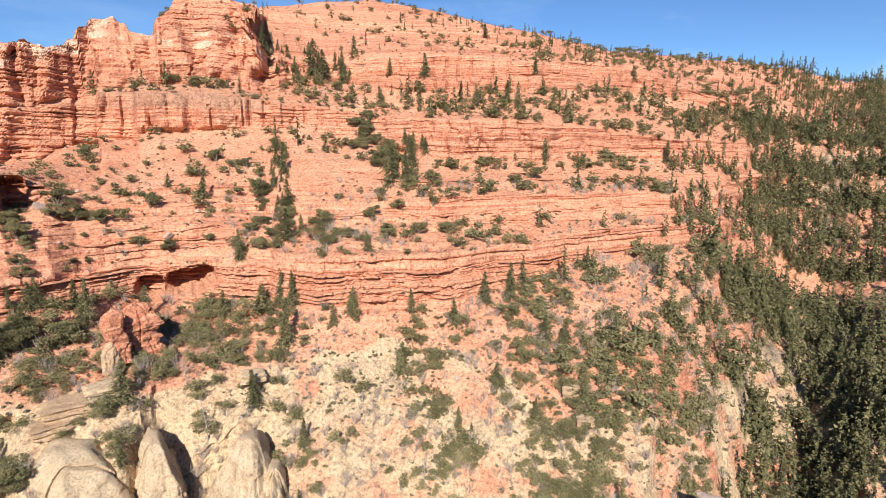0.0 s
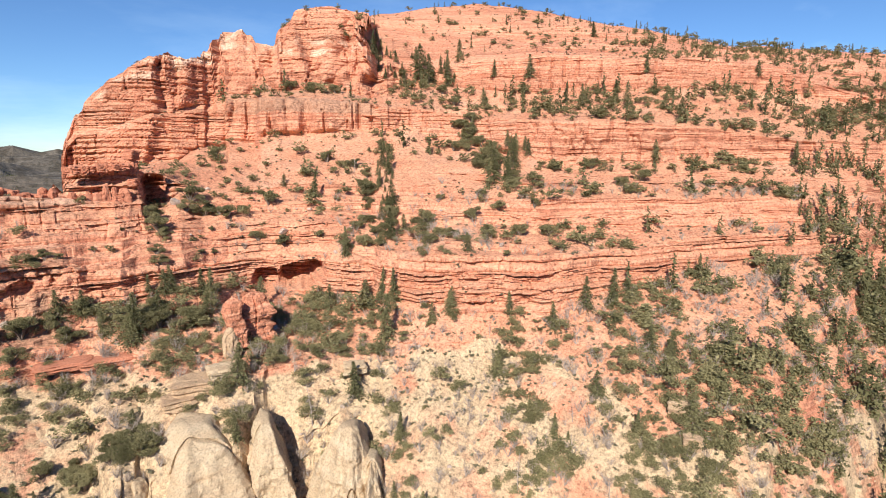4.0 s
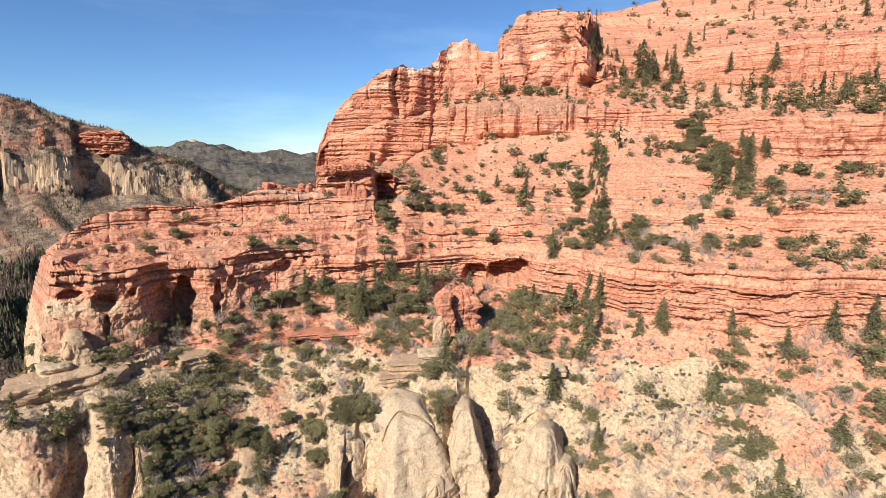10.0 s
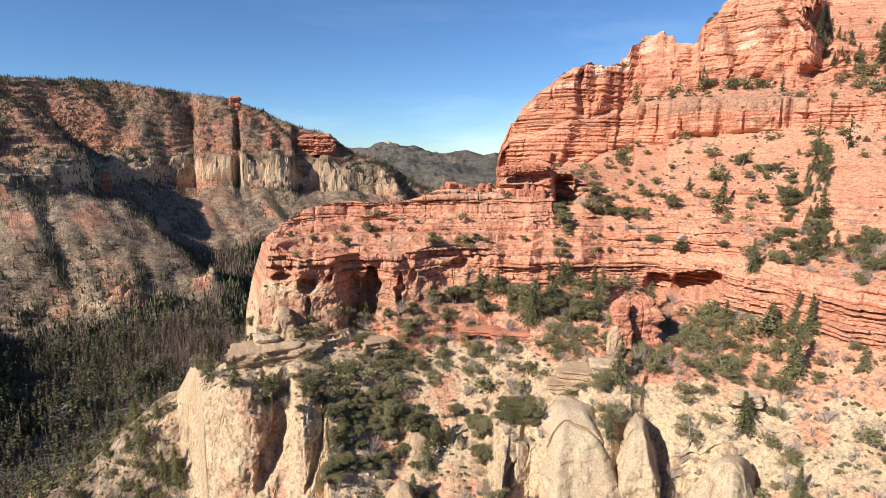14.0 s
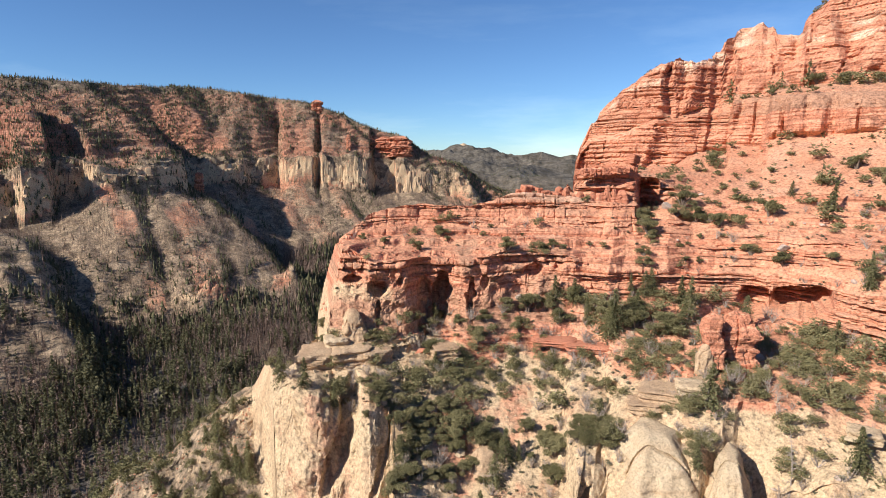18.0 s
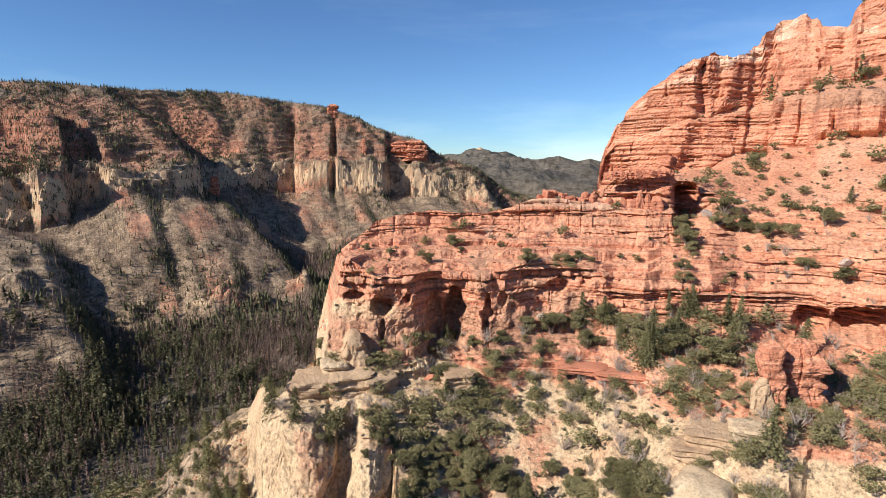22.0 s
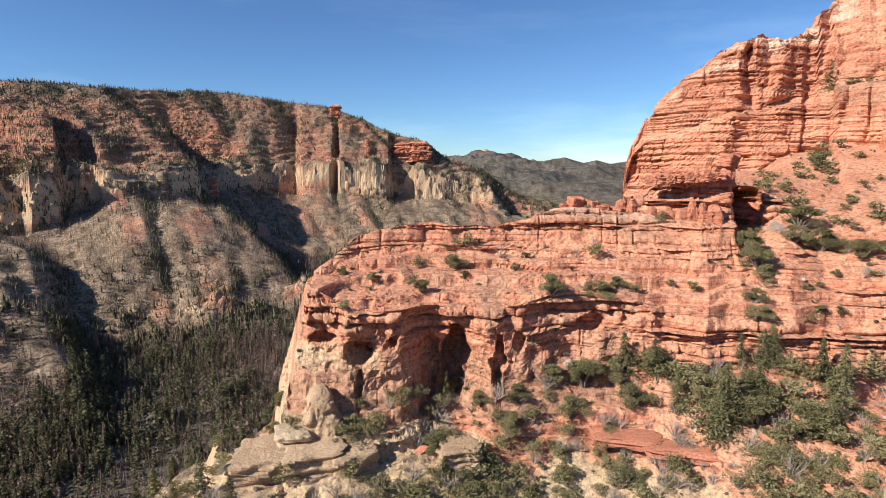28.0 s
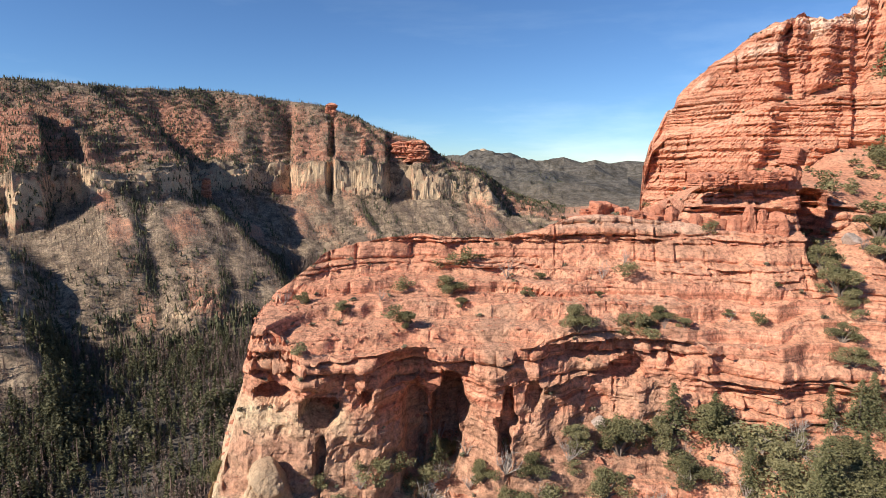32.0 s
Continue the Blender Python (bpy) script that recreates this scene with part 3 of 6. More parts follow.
CUTS = (96, 50, 50, 46, 44, 24, 34, 22, 44, 44, 26, 44, 44, 40, 10)      # steps between rows
CLIFF = (0.12, 0.12, 0.10, 1.0, 0.16, 0.9, 0.25, 1.15, 0.06, 1.0, 0.2, 1.0, 0.2, 0.1, 0.1)


def escarpment():
    az = np.concatenate([np.arange(36.4, 16.7, -0.3), np.arange(16.7, -27, -0.115), np.arange(-27, -100, -0.19), np.arange(-100, -127, -0.7)])
    saz = np.array([s[0] for s in SECTIONS])
    rows = np.arange(16)
    sr = np.array([np.interp(rows, sorted(s[1]), [s[1][k][0] for k in sorted(s[1])]) for s in SECTIONS])
    sz = np.array([np.interp(rows, sorted(s[1]), [s[1][k][1] for k in sorted(s[1])]) for s in SECTIONS])
    v = np.concatenate([np.arange(n) / n + k for k, n in enumerate(CUTS)] + [[15.0]])
    lr = np.array([np.interp(v, rows, line) for line in sr])
    lz = np.array([np.interp(v, rows, line) for line in sz])
    free = smoothstep(-az, -5, 4)[:, None] * (1 - 0.8 * np.exp(-((az + 15.0) / 1.3) ** 2)[:, None] * (v > 6)[None])
    edge = np.exp(-((az + 42.2) / 1.6) ** 2)[:, None] * smoothstep(v, 8.8, 9.5)[None]
    ragged = np.exp(-((az + 15.1) / 0.5) ** 2)[:, None] * (v > 8.4)[None]
    shift = az[:, None] + 0.10 * ragged * (np.round(3 * vnoise(v[None] * 14, 0, 0, 9)) / 3 + 0.4 * vnoise(v[None] * 40, 0, 0, 10)) + 1.1 * edge * (np.round(2 * vnoise(v[None] * 3.1, 0, 0, 7)) / 2 + 0.5 * vnoise(v[None] * 9, az[:, None], 0, 8)) + free * (0.5 * fbm(az[:, None] / 1.6, v[None] / 0.9, 0, 3, 5) + 0.9 * fbm(az[:, None] / 5, v[None] / 1.5, 4.0, 2, 6) * smoothstep(-az, 38, 44)[:, None])
    shift = shift + 1.3 * (smoothstep(-az, 10, 13.5) * (1 - smoothstep(-az, 42, 46)))[:, None] * (1 - smoothstep(v, 1.8, 2.6))[None] * fbm(v[None] * 2.4, az[:, None] / 4, 0, 2, 13)
    # the promontory's foot flares out, its brow draws in
    shift = shift - smoothstep(az, 4, 7.5)[:, None] * (1 - smoothstep(az, 11.5, 13.5))[:, None] * np.interp(v, (1.5, 2, 2.6, 3, 4, 5, 6, 7), (0, 1.5, 1.3, 0.8, -0.5, -0.9, -0.9, 0))[None]
    R = np.stack([np.interp(-shift[:, k], -saz, lr[:, k]) for k in range(len(v))], 1)
    Z = np.stack([np.interp(-shift[:, k], -saz, lz[:, k]) for k in range(len(v))], 1)
    # the foot runs on evenly round the canyon
    span = np.concatenate([np.linspace(0, 1, 45), np.linspace(1, 0, 45)[1:]])
    span /= span.sum()
    even = lambda q: np.stack([np.interp(az, grid[::-1], np.convolve(np.pad(np.interp(grid[::-1], az[::-1], q[::-1, k]), 44, mode="edge"), span, "valid")) for k in range(q.shape[1])], 1)
    grid = np.arange(36.4, -127, -0.25)
    foot = np.nonzero(v < 0.62)[0]
    keep = smoothstep(v[foot], 0.12, 0.62)[None]
    R[:, foot] = keep * R[:, foot] + (1 - keep) * even(R[:, foot])
    Z[:, foot] = keep * Z[:, foot] + (1 - keep) * even(Z[:, foot])
    seg = np.minimum(v.astype(int), 14)
    cw = np.array(CLIFF)[seg]
    soft = np.convolve(np.pad(cw, 3, mode="edge"), np.ones(7) / 7, "valid")
    A = np.repeat(az[:, None], len(v), 1)
    V = np.repeat(v[None], len(az), 0)
    CW = np.repeat(soft[None], len(az), 0)
    CW = np.maximum(CW, 0.85 * smoothstep(V, 11.9, 12.1) * (1 - smoothstep(V, 13.7, 14.0)) * smoothstep(-A, 33.3, 33.8) * (1 - smoothstep(-A, 41.7, 42.0)))
    sheer = smoothstep(CW, 0.4, 0.8)
    # thin ledges crop out of the slopes here and there
    patch = smoothstep(vnoise(-np.radians(A) * 125 / 16, Z / 4, 2.0, 14), -0.35, 0.35)
    CW = np.maximum(CW, 0.75 * patch * (((V > 4) & (V < 5)) | ((V > 6) & (V < 7.2)) | ((V > 2.2) & (V < 3)) & (A > -40)) * smoothstep(-A, -12, -9))
    CW = np.maximum(CW, 0.42 * patch * ((V > 10) & (V < 13)) * (A < -42))
    # the talus aprons lie over the middle beds
    CW = CW * (1 - 0.7 * smoothstep(-A, 24, 27) * (1 - smoothstep(-A, 47, 52)) * ((V > 5) & (V < 9)))
    CW = np.maximum(CW, 0.14 * smoothstep(A, 5.5, 7) * (1 - smoothstep(A, 15.6, 16.5)) * (V > 0.05) * (V < 1.4))
    CW = CW * (1 - 0.35 * smoothstep(-A, 43, 47) * (V > 4.6))
    # no bedding on the forested side of the draw
    CW = CW * (1 - 0.8 * smoothstep(-A, 86, 90)) + 0.05
    S = -np.radians(A) * 125.0
    inner = smoothstep(V, 0.5, 1.5) * (1 - smoothstep(V, 13.5, 15))
    # buttresses and bays
    big = fbm(S / 11, Z / 40, 0, 3, 11) * 2.6 + fbm(S / 4.2, Z / 14, 3.3, 3, 12) * 1.3
    nose = smoothstep(A, -17, -13) * (V > 2.6) * (V < 4.4)
    R = R - big * CW * inner * np.where(V > 8.5, 1.5, 0.8 + 0.6 * nose)
    # the upper cliffs stand in columns, split by deep fissures
    high = smoothstep(V, 8.8, 9.2) * (1 - smoothstep(V, 12.1, 12.6)) * (A > -44)
    column = np.abs(fbm(S / 7.5 + 0.15 * vnoise(S / 3, Z / 5, 0, 17), Z / 60, 9.1, 2, 15))
    R = R - high * CW * (3.6 * np.minimum(column, 0.35) / 0.35 - 1.8)
    Z = Z + high * smoothstep(V, 11.2, 12) * (1.1 * vnoise(S / 4.5, 0, 0, 18) + 0.9 * np.round(2 * vnoise(S / 2.0, 0, 0, 19)) / 2 + 0.5 * vnoise(S / 0.8, 0, 0, 20))
    # vertical joints
    j = vnoise(S / 3.1, Z / 11, 7.7, 21)
    joint = np.exp(-(j / 0.055) ** 2) * smoothstep(vnoise(S / 9, Z / 6, 1.2, 22), -0.1, 0.4)
    R = R + joint * CW * 1.0 * np.where(V > 8.5, 1.5, 0.45)
    # beds: each with its own stand-out, broken sideways
    rng = np.random.default_rng(4)
    tops = 38 + np.cumsum(rng.choice([0.35, 0.5, 0.7, 0.95, 1.4, 2.0], 240, p=[.24, .26, .2, .16, .10, .04]))
    out = rng.uniform(-0.45, 0.45, 241)
    run, start = rng.uniform(0.9, 3.6, 241), rng.uniform(0, 50, 241)
    zb = Z + 0.5 * fbm(S / 34, 0, 0, 2, 31) + 0.13 * vnoise(S / 7, Z / 3, 0, 34) + 0.07 * vnoise(S / 1.3, Z, 0, 32)
    b = np.searchsorted(tops, zb)
    low = np.concatenate([[30], tops])[b]
    high = np.concatenate([tops, [tops[-1] + 2]])[b]
    f = np.clip(np.abs(2 * (zb - low) / (high - low) - 1), 0, 1)
    # every bed is broken into blocks of its own length
    along = (S + 0.25 * vnoise(S / 0.8, Z / 0.7, 0, 25)) / run[b] + start[b]
    cell = np.floor(along)
    seam = np.exp(-((np.abs(along - cell - 0.5) - 0.5) * run[b] / 0.16) ** 2)
    chip = hash3(cell.astype(np.int64), b.astype(np.int64), 0 * b, 26)
    bed = (out[b] + 0.5 * vnoise(S / 5.5, b * 7.3, 0, 33) + 0.26 * chip * (0.3 + 0.7 * sheer)) * (1 - 0.25 * f ** 4) - 0.52 * f ** 4 - 0.09 * seam * sheer
    massive = nose * (1 - smoothstep(Z + 1.5 * vnoise(S / 4, 0, 0, 35), 75.5, 77.5))
    block = smoothstep(-A, 26, 30) * (V > 8.8)
    slab = smoothstep(-A, 30, 33) * (1 - smoothstep(-A, 42, 43)) * smoothstep(V, 8.9, 9.05) * (1 - smoothstep(V, 10.0, 10.15))
    R = R - slab * (2.2 * np.sin(np.pi * np.clip(V - 9, 0, 1)) ** 0.6 + 1.6 * np.abs(np.sin(S / 4.1 + 0.6 * vnoise(S / 6, 0, 0, 27))) ** 0.5 - 1.5)
    R = R - bed * CW * np.where(V > 8.5, 1.3 - 0.62 * block - 0.5 * slab, 1.45 + 0.7 * nose - 2.05 * massive)
    R = R - massive * CW * (0.7 * fbm(S / 3.2, Z / 2.6, 6.0, 4, 86, 0.55) + 0.35 * np.round(2 * vnoise(S / 2.4, Z / 1.3, 4.0, 87)) / 2)
    split = np.abs(vnoise(S / 2.6 + 0.2 * vnoise(S, Z / 3, 0, 23), Z / 22, 3.0, 24))
    R = R + block * CW * (1.5 * np.exp(-(split / 0.09) ** 2)) - block * CW * 0.8 * np.minimum(split, 0.4) - 0.5 * nose * (1 - massive) * CW
    # clefts and notches in the pale domes: az, height, half width, half height, depth
    for a0, z0, w, h, d in CLEFTS:
        da = (A - a0) * 1.35 + 0.5 * fbm(S / 2.0, Z / 2.0, a0, 2, 46) + 0.30 * (Z - z0)
        R = R + d * (1 - smoothstep((da / w) ** 2 + ((Z - z0) / h) ** 2, 0.5, 1.1)) * (V > 0.1) * (V < 2)
    lump = (smoothstep(-A, 12, 15) * (1 - smoothstep(-A, 43, 45)) + smoothstep(A, 2, 4)) * (V < 1.3) * smoothstep(V, 0.1, 0.4)
    R = R - lump * (3.0 * fbm(S / 8, Z / 9, 2.0, 3, 48) + 0.5 * fbm(S / 1.5, Z / 1.5, 0, 3, 49))
    # the domes' shoulders are worn round
    Z = Z - smoothstep(A, -46, -44) * (1.8 * np.exp(-((V - 1) / 0.16) ** 2) - 2.6 * fbm(S / 6, V, 0, 2, 51) * smoothstep(V, 0.5, 1.0) * (1 - smoothstep(V, 1.1, 1.7)))
    # broken ground left of the promontory
    R = R - smoothstep(A, 9.3, 10) * (V > 1) * (V < 8) * 2.0 * fbm(S / 4, Z / 3, 5.0, 4, 50)
    # treads and risers where beds crop out of the gentler slopes
    sx, sy = polar(A, R)
    shelf = np.maximum(smoothstep(fbm(sx / 15, sy / 15, Z / 6, 3, 36), -0.12, 0.22), 0.8 * smoothstep(A, -17, -14)) * (((V > 4) & (V < 5)) | ((V > 6) & (V < 7)) | ((V > 2.1) & (V < 3)) & (A > -42) | ((V > 10) & (V < 13.6)) & (A < -42))
    shelf = shelf * (1 - smoothstep(-A, 84, 88)) * (A < 9.3)
    zt = Z + 0.25 * fbm(S / 14, V, 0, 2, 37) + 0.10 * vnoise(S / 1.6, Z, 0, 38)
    edges = np.concatenate([[30], tops[::2], [400]])
    q = np.clip(np.searchsorted(edges, zt) - 1, 0, len(edges) - 2)
    thick = edges[q + 1] - edges[q]
    tread = edges[q] + smoothstep((zt - edges[q]) / thick, 0.66, 0.86) * thick - (zt - Z)
    Z = Z + 1.0 * shelf * (tread - Z)
    # rough ground
    x, y = polar(A, R)
    Z = Z + (1 - 0.75 * CW) * inner * (1.0 * fbm(x / 11, y / 11, 0, 4, 41) + 0.30 * fbm(x / 1.7, y / 1.7, 0, 3, 42))
    R = R - CW * 0.35 * fbm(x / 1.4, y / 1.4, Z / 1.1, 3, 43)
    # hollows, arches and alcoves weathered out of the lower cliff: az, height, half width, half height, depth
    for a0, z0, w, h, d in HOLLOWS:
        da = (A - a0) * 1.92 + 0.9 * fbm(S / 2.2, Z / 2.2, a0, 3, 44)
        dz = Z - z0 + 0.9 * fbm(S / 2.4, Z / 2.4, a0 + 9, 3, 45) + 0.25 * da * (h > 2)
        e = (da / w) ** 2 + np.where(dz > 0, dz / h, dz / (1.5 * h)) ** 2
        R = R + d * (1 - smoothstep(e, 0.5, 1.15)) * ((V > 2.2) & (V < 4.3) | (V > 6.8) & (V < 8.2))
    x, y = polar(A, R)
    P = np.stack([x, y, Z], -1)
    du = np.gradient(P, axis=0)
    dv = np.gradient(P, axis=1)
    N = np.cross(dv, du)
    area = np.linalg.norm(N, axis=-1)
    N = N / np.maximum(area[..., None], 1e-9)
    flat = np.abs(N[..., 2])
    talus = smoothstep(flat, 0.45, 0.75) * (V > np.where(A < -31, 0.7, 1.9)) * (1 - 0.55 * smoothstep(V, 11.2, 12) * smoothstep(-A, 41, 44))
    patchy = fbm(x / 13, y / 13, 0, 4, 52)
    limit = np.interp(-A, (-17, -9, -3, 2, 20, 45, 64, 72, 90), (66, 74.5, 74, 63, 63, 64.5, 63.5, 58, 55))
    pale = 1 - smoothstep(Z + 5.5 * patchy, limit - 3, limit + 2.5)
    pale = np.maximum(pale, smoothstep(A, 12, 13.5) * (0.62 + 0.5 * patchy))
    pale = pale * (1 - 0.30 * smoothstep(A, -3, 1) * smoothstep(Z, 65, 67))
    pale = pale * (1 - 0.55 * smoothstep(-A, -2, 2) * (1 - smoothstep(-A, 13, 17)) * (V > 0.5) * smoothstep(patchy, -0.3, 0.3))
    pale = pale * (1 - 0.34 * smoothstep(-A, 40, 48) * smoothstep(vnoise(x / 6, y / 6, 0, 53), -0.2, 0.5))
    pale = pale * (1 - (0.08 + 0.42 * smoothstep(fbm(x / 5, y / 5, 0, 3, 85), -0.25, 0.35)) * smoothstep(-A, 31, 37) * (V > 0.8))
    pale = np.maximum(pale, 0.75 * (1 - smoothstep(Z + 2.5 * patchy, 69.5, 73.5)) * smoothstep(A, -3.5, -1) * (V > 2.3) * (V < 4))
    cream = smoothstep(V, 11.55, 11.8) * (1 - smoothstep(V, 12.0, 12.25)) * smoothstep(-A, 14, 18) * (1 - smoothstep(-A, 42, 46)) * (0.42 + 0.5 * fbm(S / 3, Z / 2, 0, 3, 54) * 1.6)
    cream = np.maximum(cream, smoothstep(V, 5.65, 5.85) * (1 - smoothstep(V, 6.0, 6.4)) * smoothstep(-A, 7.3, 8.2) * (1 - smoothstep(-A, 14, 22)) * 0.62)
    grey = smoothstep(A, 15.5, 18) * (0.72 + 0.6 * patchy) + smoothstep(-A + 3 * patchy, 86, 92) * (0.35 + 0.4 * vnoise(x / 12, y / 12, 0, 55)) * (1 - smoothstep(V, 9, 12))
    brown = np.clip(slab * 0.6 * smoothstep(V, 9.2, 9.8) + smoothstep(-A, 24, 29) * (1 - smoothstep(-A, 41, 44)) * ((V > 9.6) & (V < 10.9)) * 0.5, 0, 0.8) + 0.66 * massive * smoothstep(73.5 - Z, -2.5, 2.5) * (1 - smoothstep(A, 9.3, 9.8))
    brown = np.maximum(brown, smoothstep(V, 5.2, 5.4) * (1 - smoothstep(V, 6.0, 6.3)) * smoothstep(-A, 5, 8) * (1 - smoothstep(-A, 14, 22)) * 0.5)
    brown = np.maximum(brown, smoothstep(A, -17, -13) * (1 - smoothstep(A, 9.3, 9.8)) * ((V > 3) & (V < 4.5)) * (0.36 + 0.75 * fbm(S / 5, Z / 2.2, 8.0, 3, 58)))
    brown = np.maximum(brown, smoothstep(A, 7, 8) * (1 - smoothstep(A, 15.5, 16)) * (V < 1.25) * (0.34 + 0.5 * fbm(S / 4, Z / 9, 3.0, 3, 59)))
    # skirts carry the sheet down to the canyon floor, in front and behind
    rear = P[:, -1:].copy()
    down = np.linspace(1, 0, 26)[:-1][None]
    fr = R[:, :1] - 30 * down + down * 6 * fbm(S[:, :1] / 9, 5 * down, 1.0, 4, 56)
    fz = P[:, :1, 2] * (1 - down) - 88 * down + down * (1 - down) * 14 * fbm(S[:, :1] / 14, 4 * down, 0, 4, 57)
    fx, fy = polar(az[:, None], fr)
    front = np.stack([fx, fy, fz], -1)
    rear[..., 0], rear[..., 1] = polar(az[:, None], np.hypot(P[:, -1:, 0] - HUB[0], P[:, -1:, 1] - HUB[1]) + 60)
    rear[..., 2] = -85
    wide = lambda q: np.concatenate([np.repeat(q[:, :1], 25, 1), q, q[:, -1:]], 1)
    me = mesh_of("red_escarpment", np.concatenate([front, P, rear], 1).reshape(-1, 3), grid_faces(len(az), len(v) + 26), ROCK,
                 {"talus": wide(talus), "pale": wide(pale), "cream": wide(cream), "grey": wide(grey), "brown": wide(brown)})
    ob = tagged(new("cliff_escarpment", me), "red bedded sandstone escarpment with talus slopes and pale shelf", "cliff", kind="structure")
    return ob, dict(az=az, v=v, P=P, flat=flat, area=area, A=A, V=V, S=S)


CLEFTS = ((8.6, 54.0, 1.7, 8.0, 4.0), (4.3, 52.0, 0.7, 5.0, 2.0), (-18.0, 52.0, 0.9, 5.0, 1.6))
HOLLOWS = (
    (7.0, 76.0, 1.7, 0.8, 2.8), (4.5, 74.6, 2.0, 1.3, 3.6), (4.4, 70.0, 0.4, 2.6, 1.6), (2.2, 75.4, 0.7, 1.1, 2.2),
    (-0.2, 69.5, 1.3, 6.5, 2.4), (-2.0, 72.0, 1.7, 4.4, 5.0), (-5.0, 72.5, 0.8, 3.6, 2.6), (-6.6, 75.0, 0.9, 1.1, 1.8),
    (-11.2, 77.0, 1.6, 1.0, 2.4), (-13.9, 77.6, 0.9, 0.5, 1.4), (-21.9, 91.0, 2.3, 3.6, 5.5), (-34.6, 73.0, 4.6, 2.3, 10.0), (-31.4, 71.8, 2.6, 2.4, 6.0),
    (-37.2, 107.0, 1.6, 1.0, 2.5), (-67.0, 79.0, 0.8, 0.5, 1.2), (-76.5, 79.5, 0.8, 0.5, 1.4),
)
CLIFFS, FIELD = escarpment()


# ---- the canyon floor, its far wall and the country to the horizon: one sheet ----
FAR = []


def far_section(az, *rows):
    FAR.append((az, rows))


far_section(62, (300, -66), (460, -62), (640, -36), (860, 26), (900, 71), (960, 91), (1040, 146), (1130, 212), (1700, 230))
far_section(39.3, (300, -66), (460, -62), (640, -36), (860, 26), (900, 71), (960, 91), (1040, 146), (1130, 212), (1700, 230))
far_section(35.5, (300, -66), (470, -62), (650, -40), (870, 21), (905, 91), (960, 102), (1040, 157), (1130, 220), (1700, 230))
far_section(29.2, (300, -66), (490, -62), (650, -44), (890, 56), (915, 91), (970, 103), (1050, 165), (1140, 224), (1700, 230))
far_section(21.9, (300, -66), (500, -62), (660, -42), (900, 49), (930, 94), (980, 107), (1050, 169), (1150, 224), (1700, 235))
far_section(16.6, (300, -66), (520, -62), (680, -38), (910, 51), (940, 98), (990, 117), (1060, 167), (1150, 215), (1700, 235))
far_section(11.6, (300, -66), (560, -62), (720, -28), (930, 49), (950, 98), (1000, 117), (1060, 166), (1140, 206), (1700, 200))
far_section(8.1, (300, -66), (600, -62), (760, -21), (950, 43), (970, 96), (1010, 112), (1060, 150), (1120, 184), (1700, 150))
far_section(5.2, (300, -66), (620, -62), (800, -20), (980, 36), (1000, 90), (1030, 108), (1060, 130), (1100, 156), (1700, 100))
far_section(1.8, (300, -66), (640, -62), (820, -15), (1000, 36), (1020, 90), (1050, 103), (1080, 117), (1110, 133), (1700, 60))
far_section(-0.8, (300, -66), (660, -62), (840, -14), (1020, 34), (1040, 86), (1070, 90), (1100, 94), (1130, 98), (1700, 20))
far_section(-3.7, (300, -66), (680, -62), (860, -12), (1040, 26), (1060, 70), (1090, 77), (1110, 81), (1140, 83), (1700, 0))
far_section(-6.7, (300, -66), (690, -62), (860, -12), (980, 2), (1040, 6), (1100, 22), (1150, 36), (1200, 39), (1700, -20))
far_section(-10.7, (300, -66), (690, -62), (860, -19), (980, -17), (1040, -9), (1100, 1), (1150, 8), (1250, 6), (1700, -30))
far_section(-23.1, (300, -66), (690, -62), (860, -12), (980, -10), (1040, -2), (1100, 7), (1150, 8), (1250, 6), (1700, -30))

far_section(-60, (300, -66), (600, -62), (760, 0), (950, 60), (1000, 90), (1100, 110), (1200, 120), (1400, 110), (1700, 60))
far_section(-180, (300, -66), (420, -40), (560, 30), (800, 120), (850, 150), (900, 170), (1000, 200), (1100, 220), (1700, 220))


# bearing and distance of the pale cliff's foot, and of the smoother talus under it
CLIFF_LINE = ((62, 790), (45, 805), (38, 825), (35.6, 820), (35.1, 785), (33.2, 785), (32.8, 845), (30.8, 860), (30.2, 830), (26, 840), (24, 850), (22.8, 880), (22.2, 930),
              (20.5, 1010), (17, 1070), (14.2, 1095), (13.6, 1050), (10.9, 1048), (10.4, 1078), (10.0, 1040), (5.5, 1045), (5.0, 1088), (3.0, 1090), (2.6, 1062), (-3.5, 1075), (-8, 1100), (-180, 1000))
TALUS_LINE = ((62, 800), (38, 820), (24, 852), (22.8, 880), (21.2, 965), (18, 1045), (14, 1075), (5, 1062), (-8, 1100), (-180, 1000))


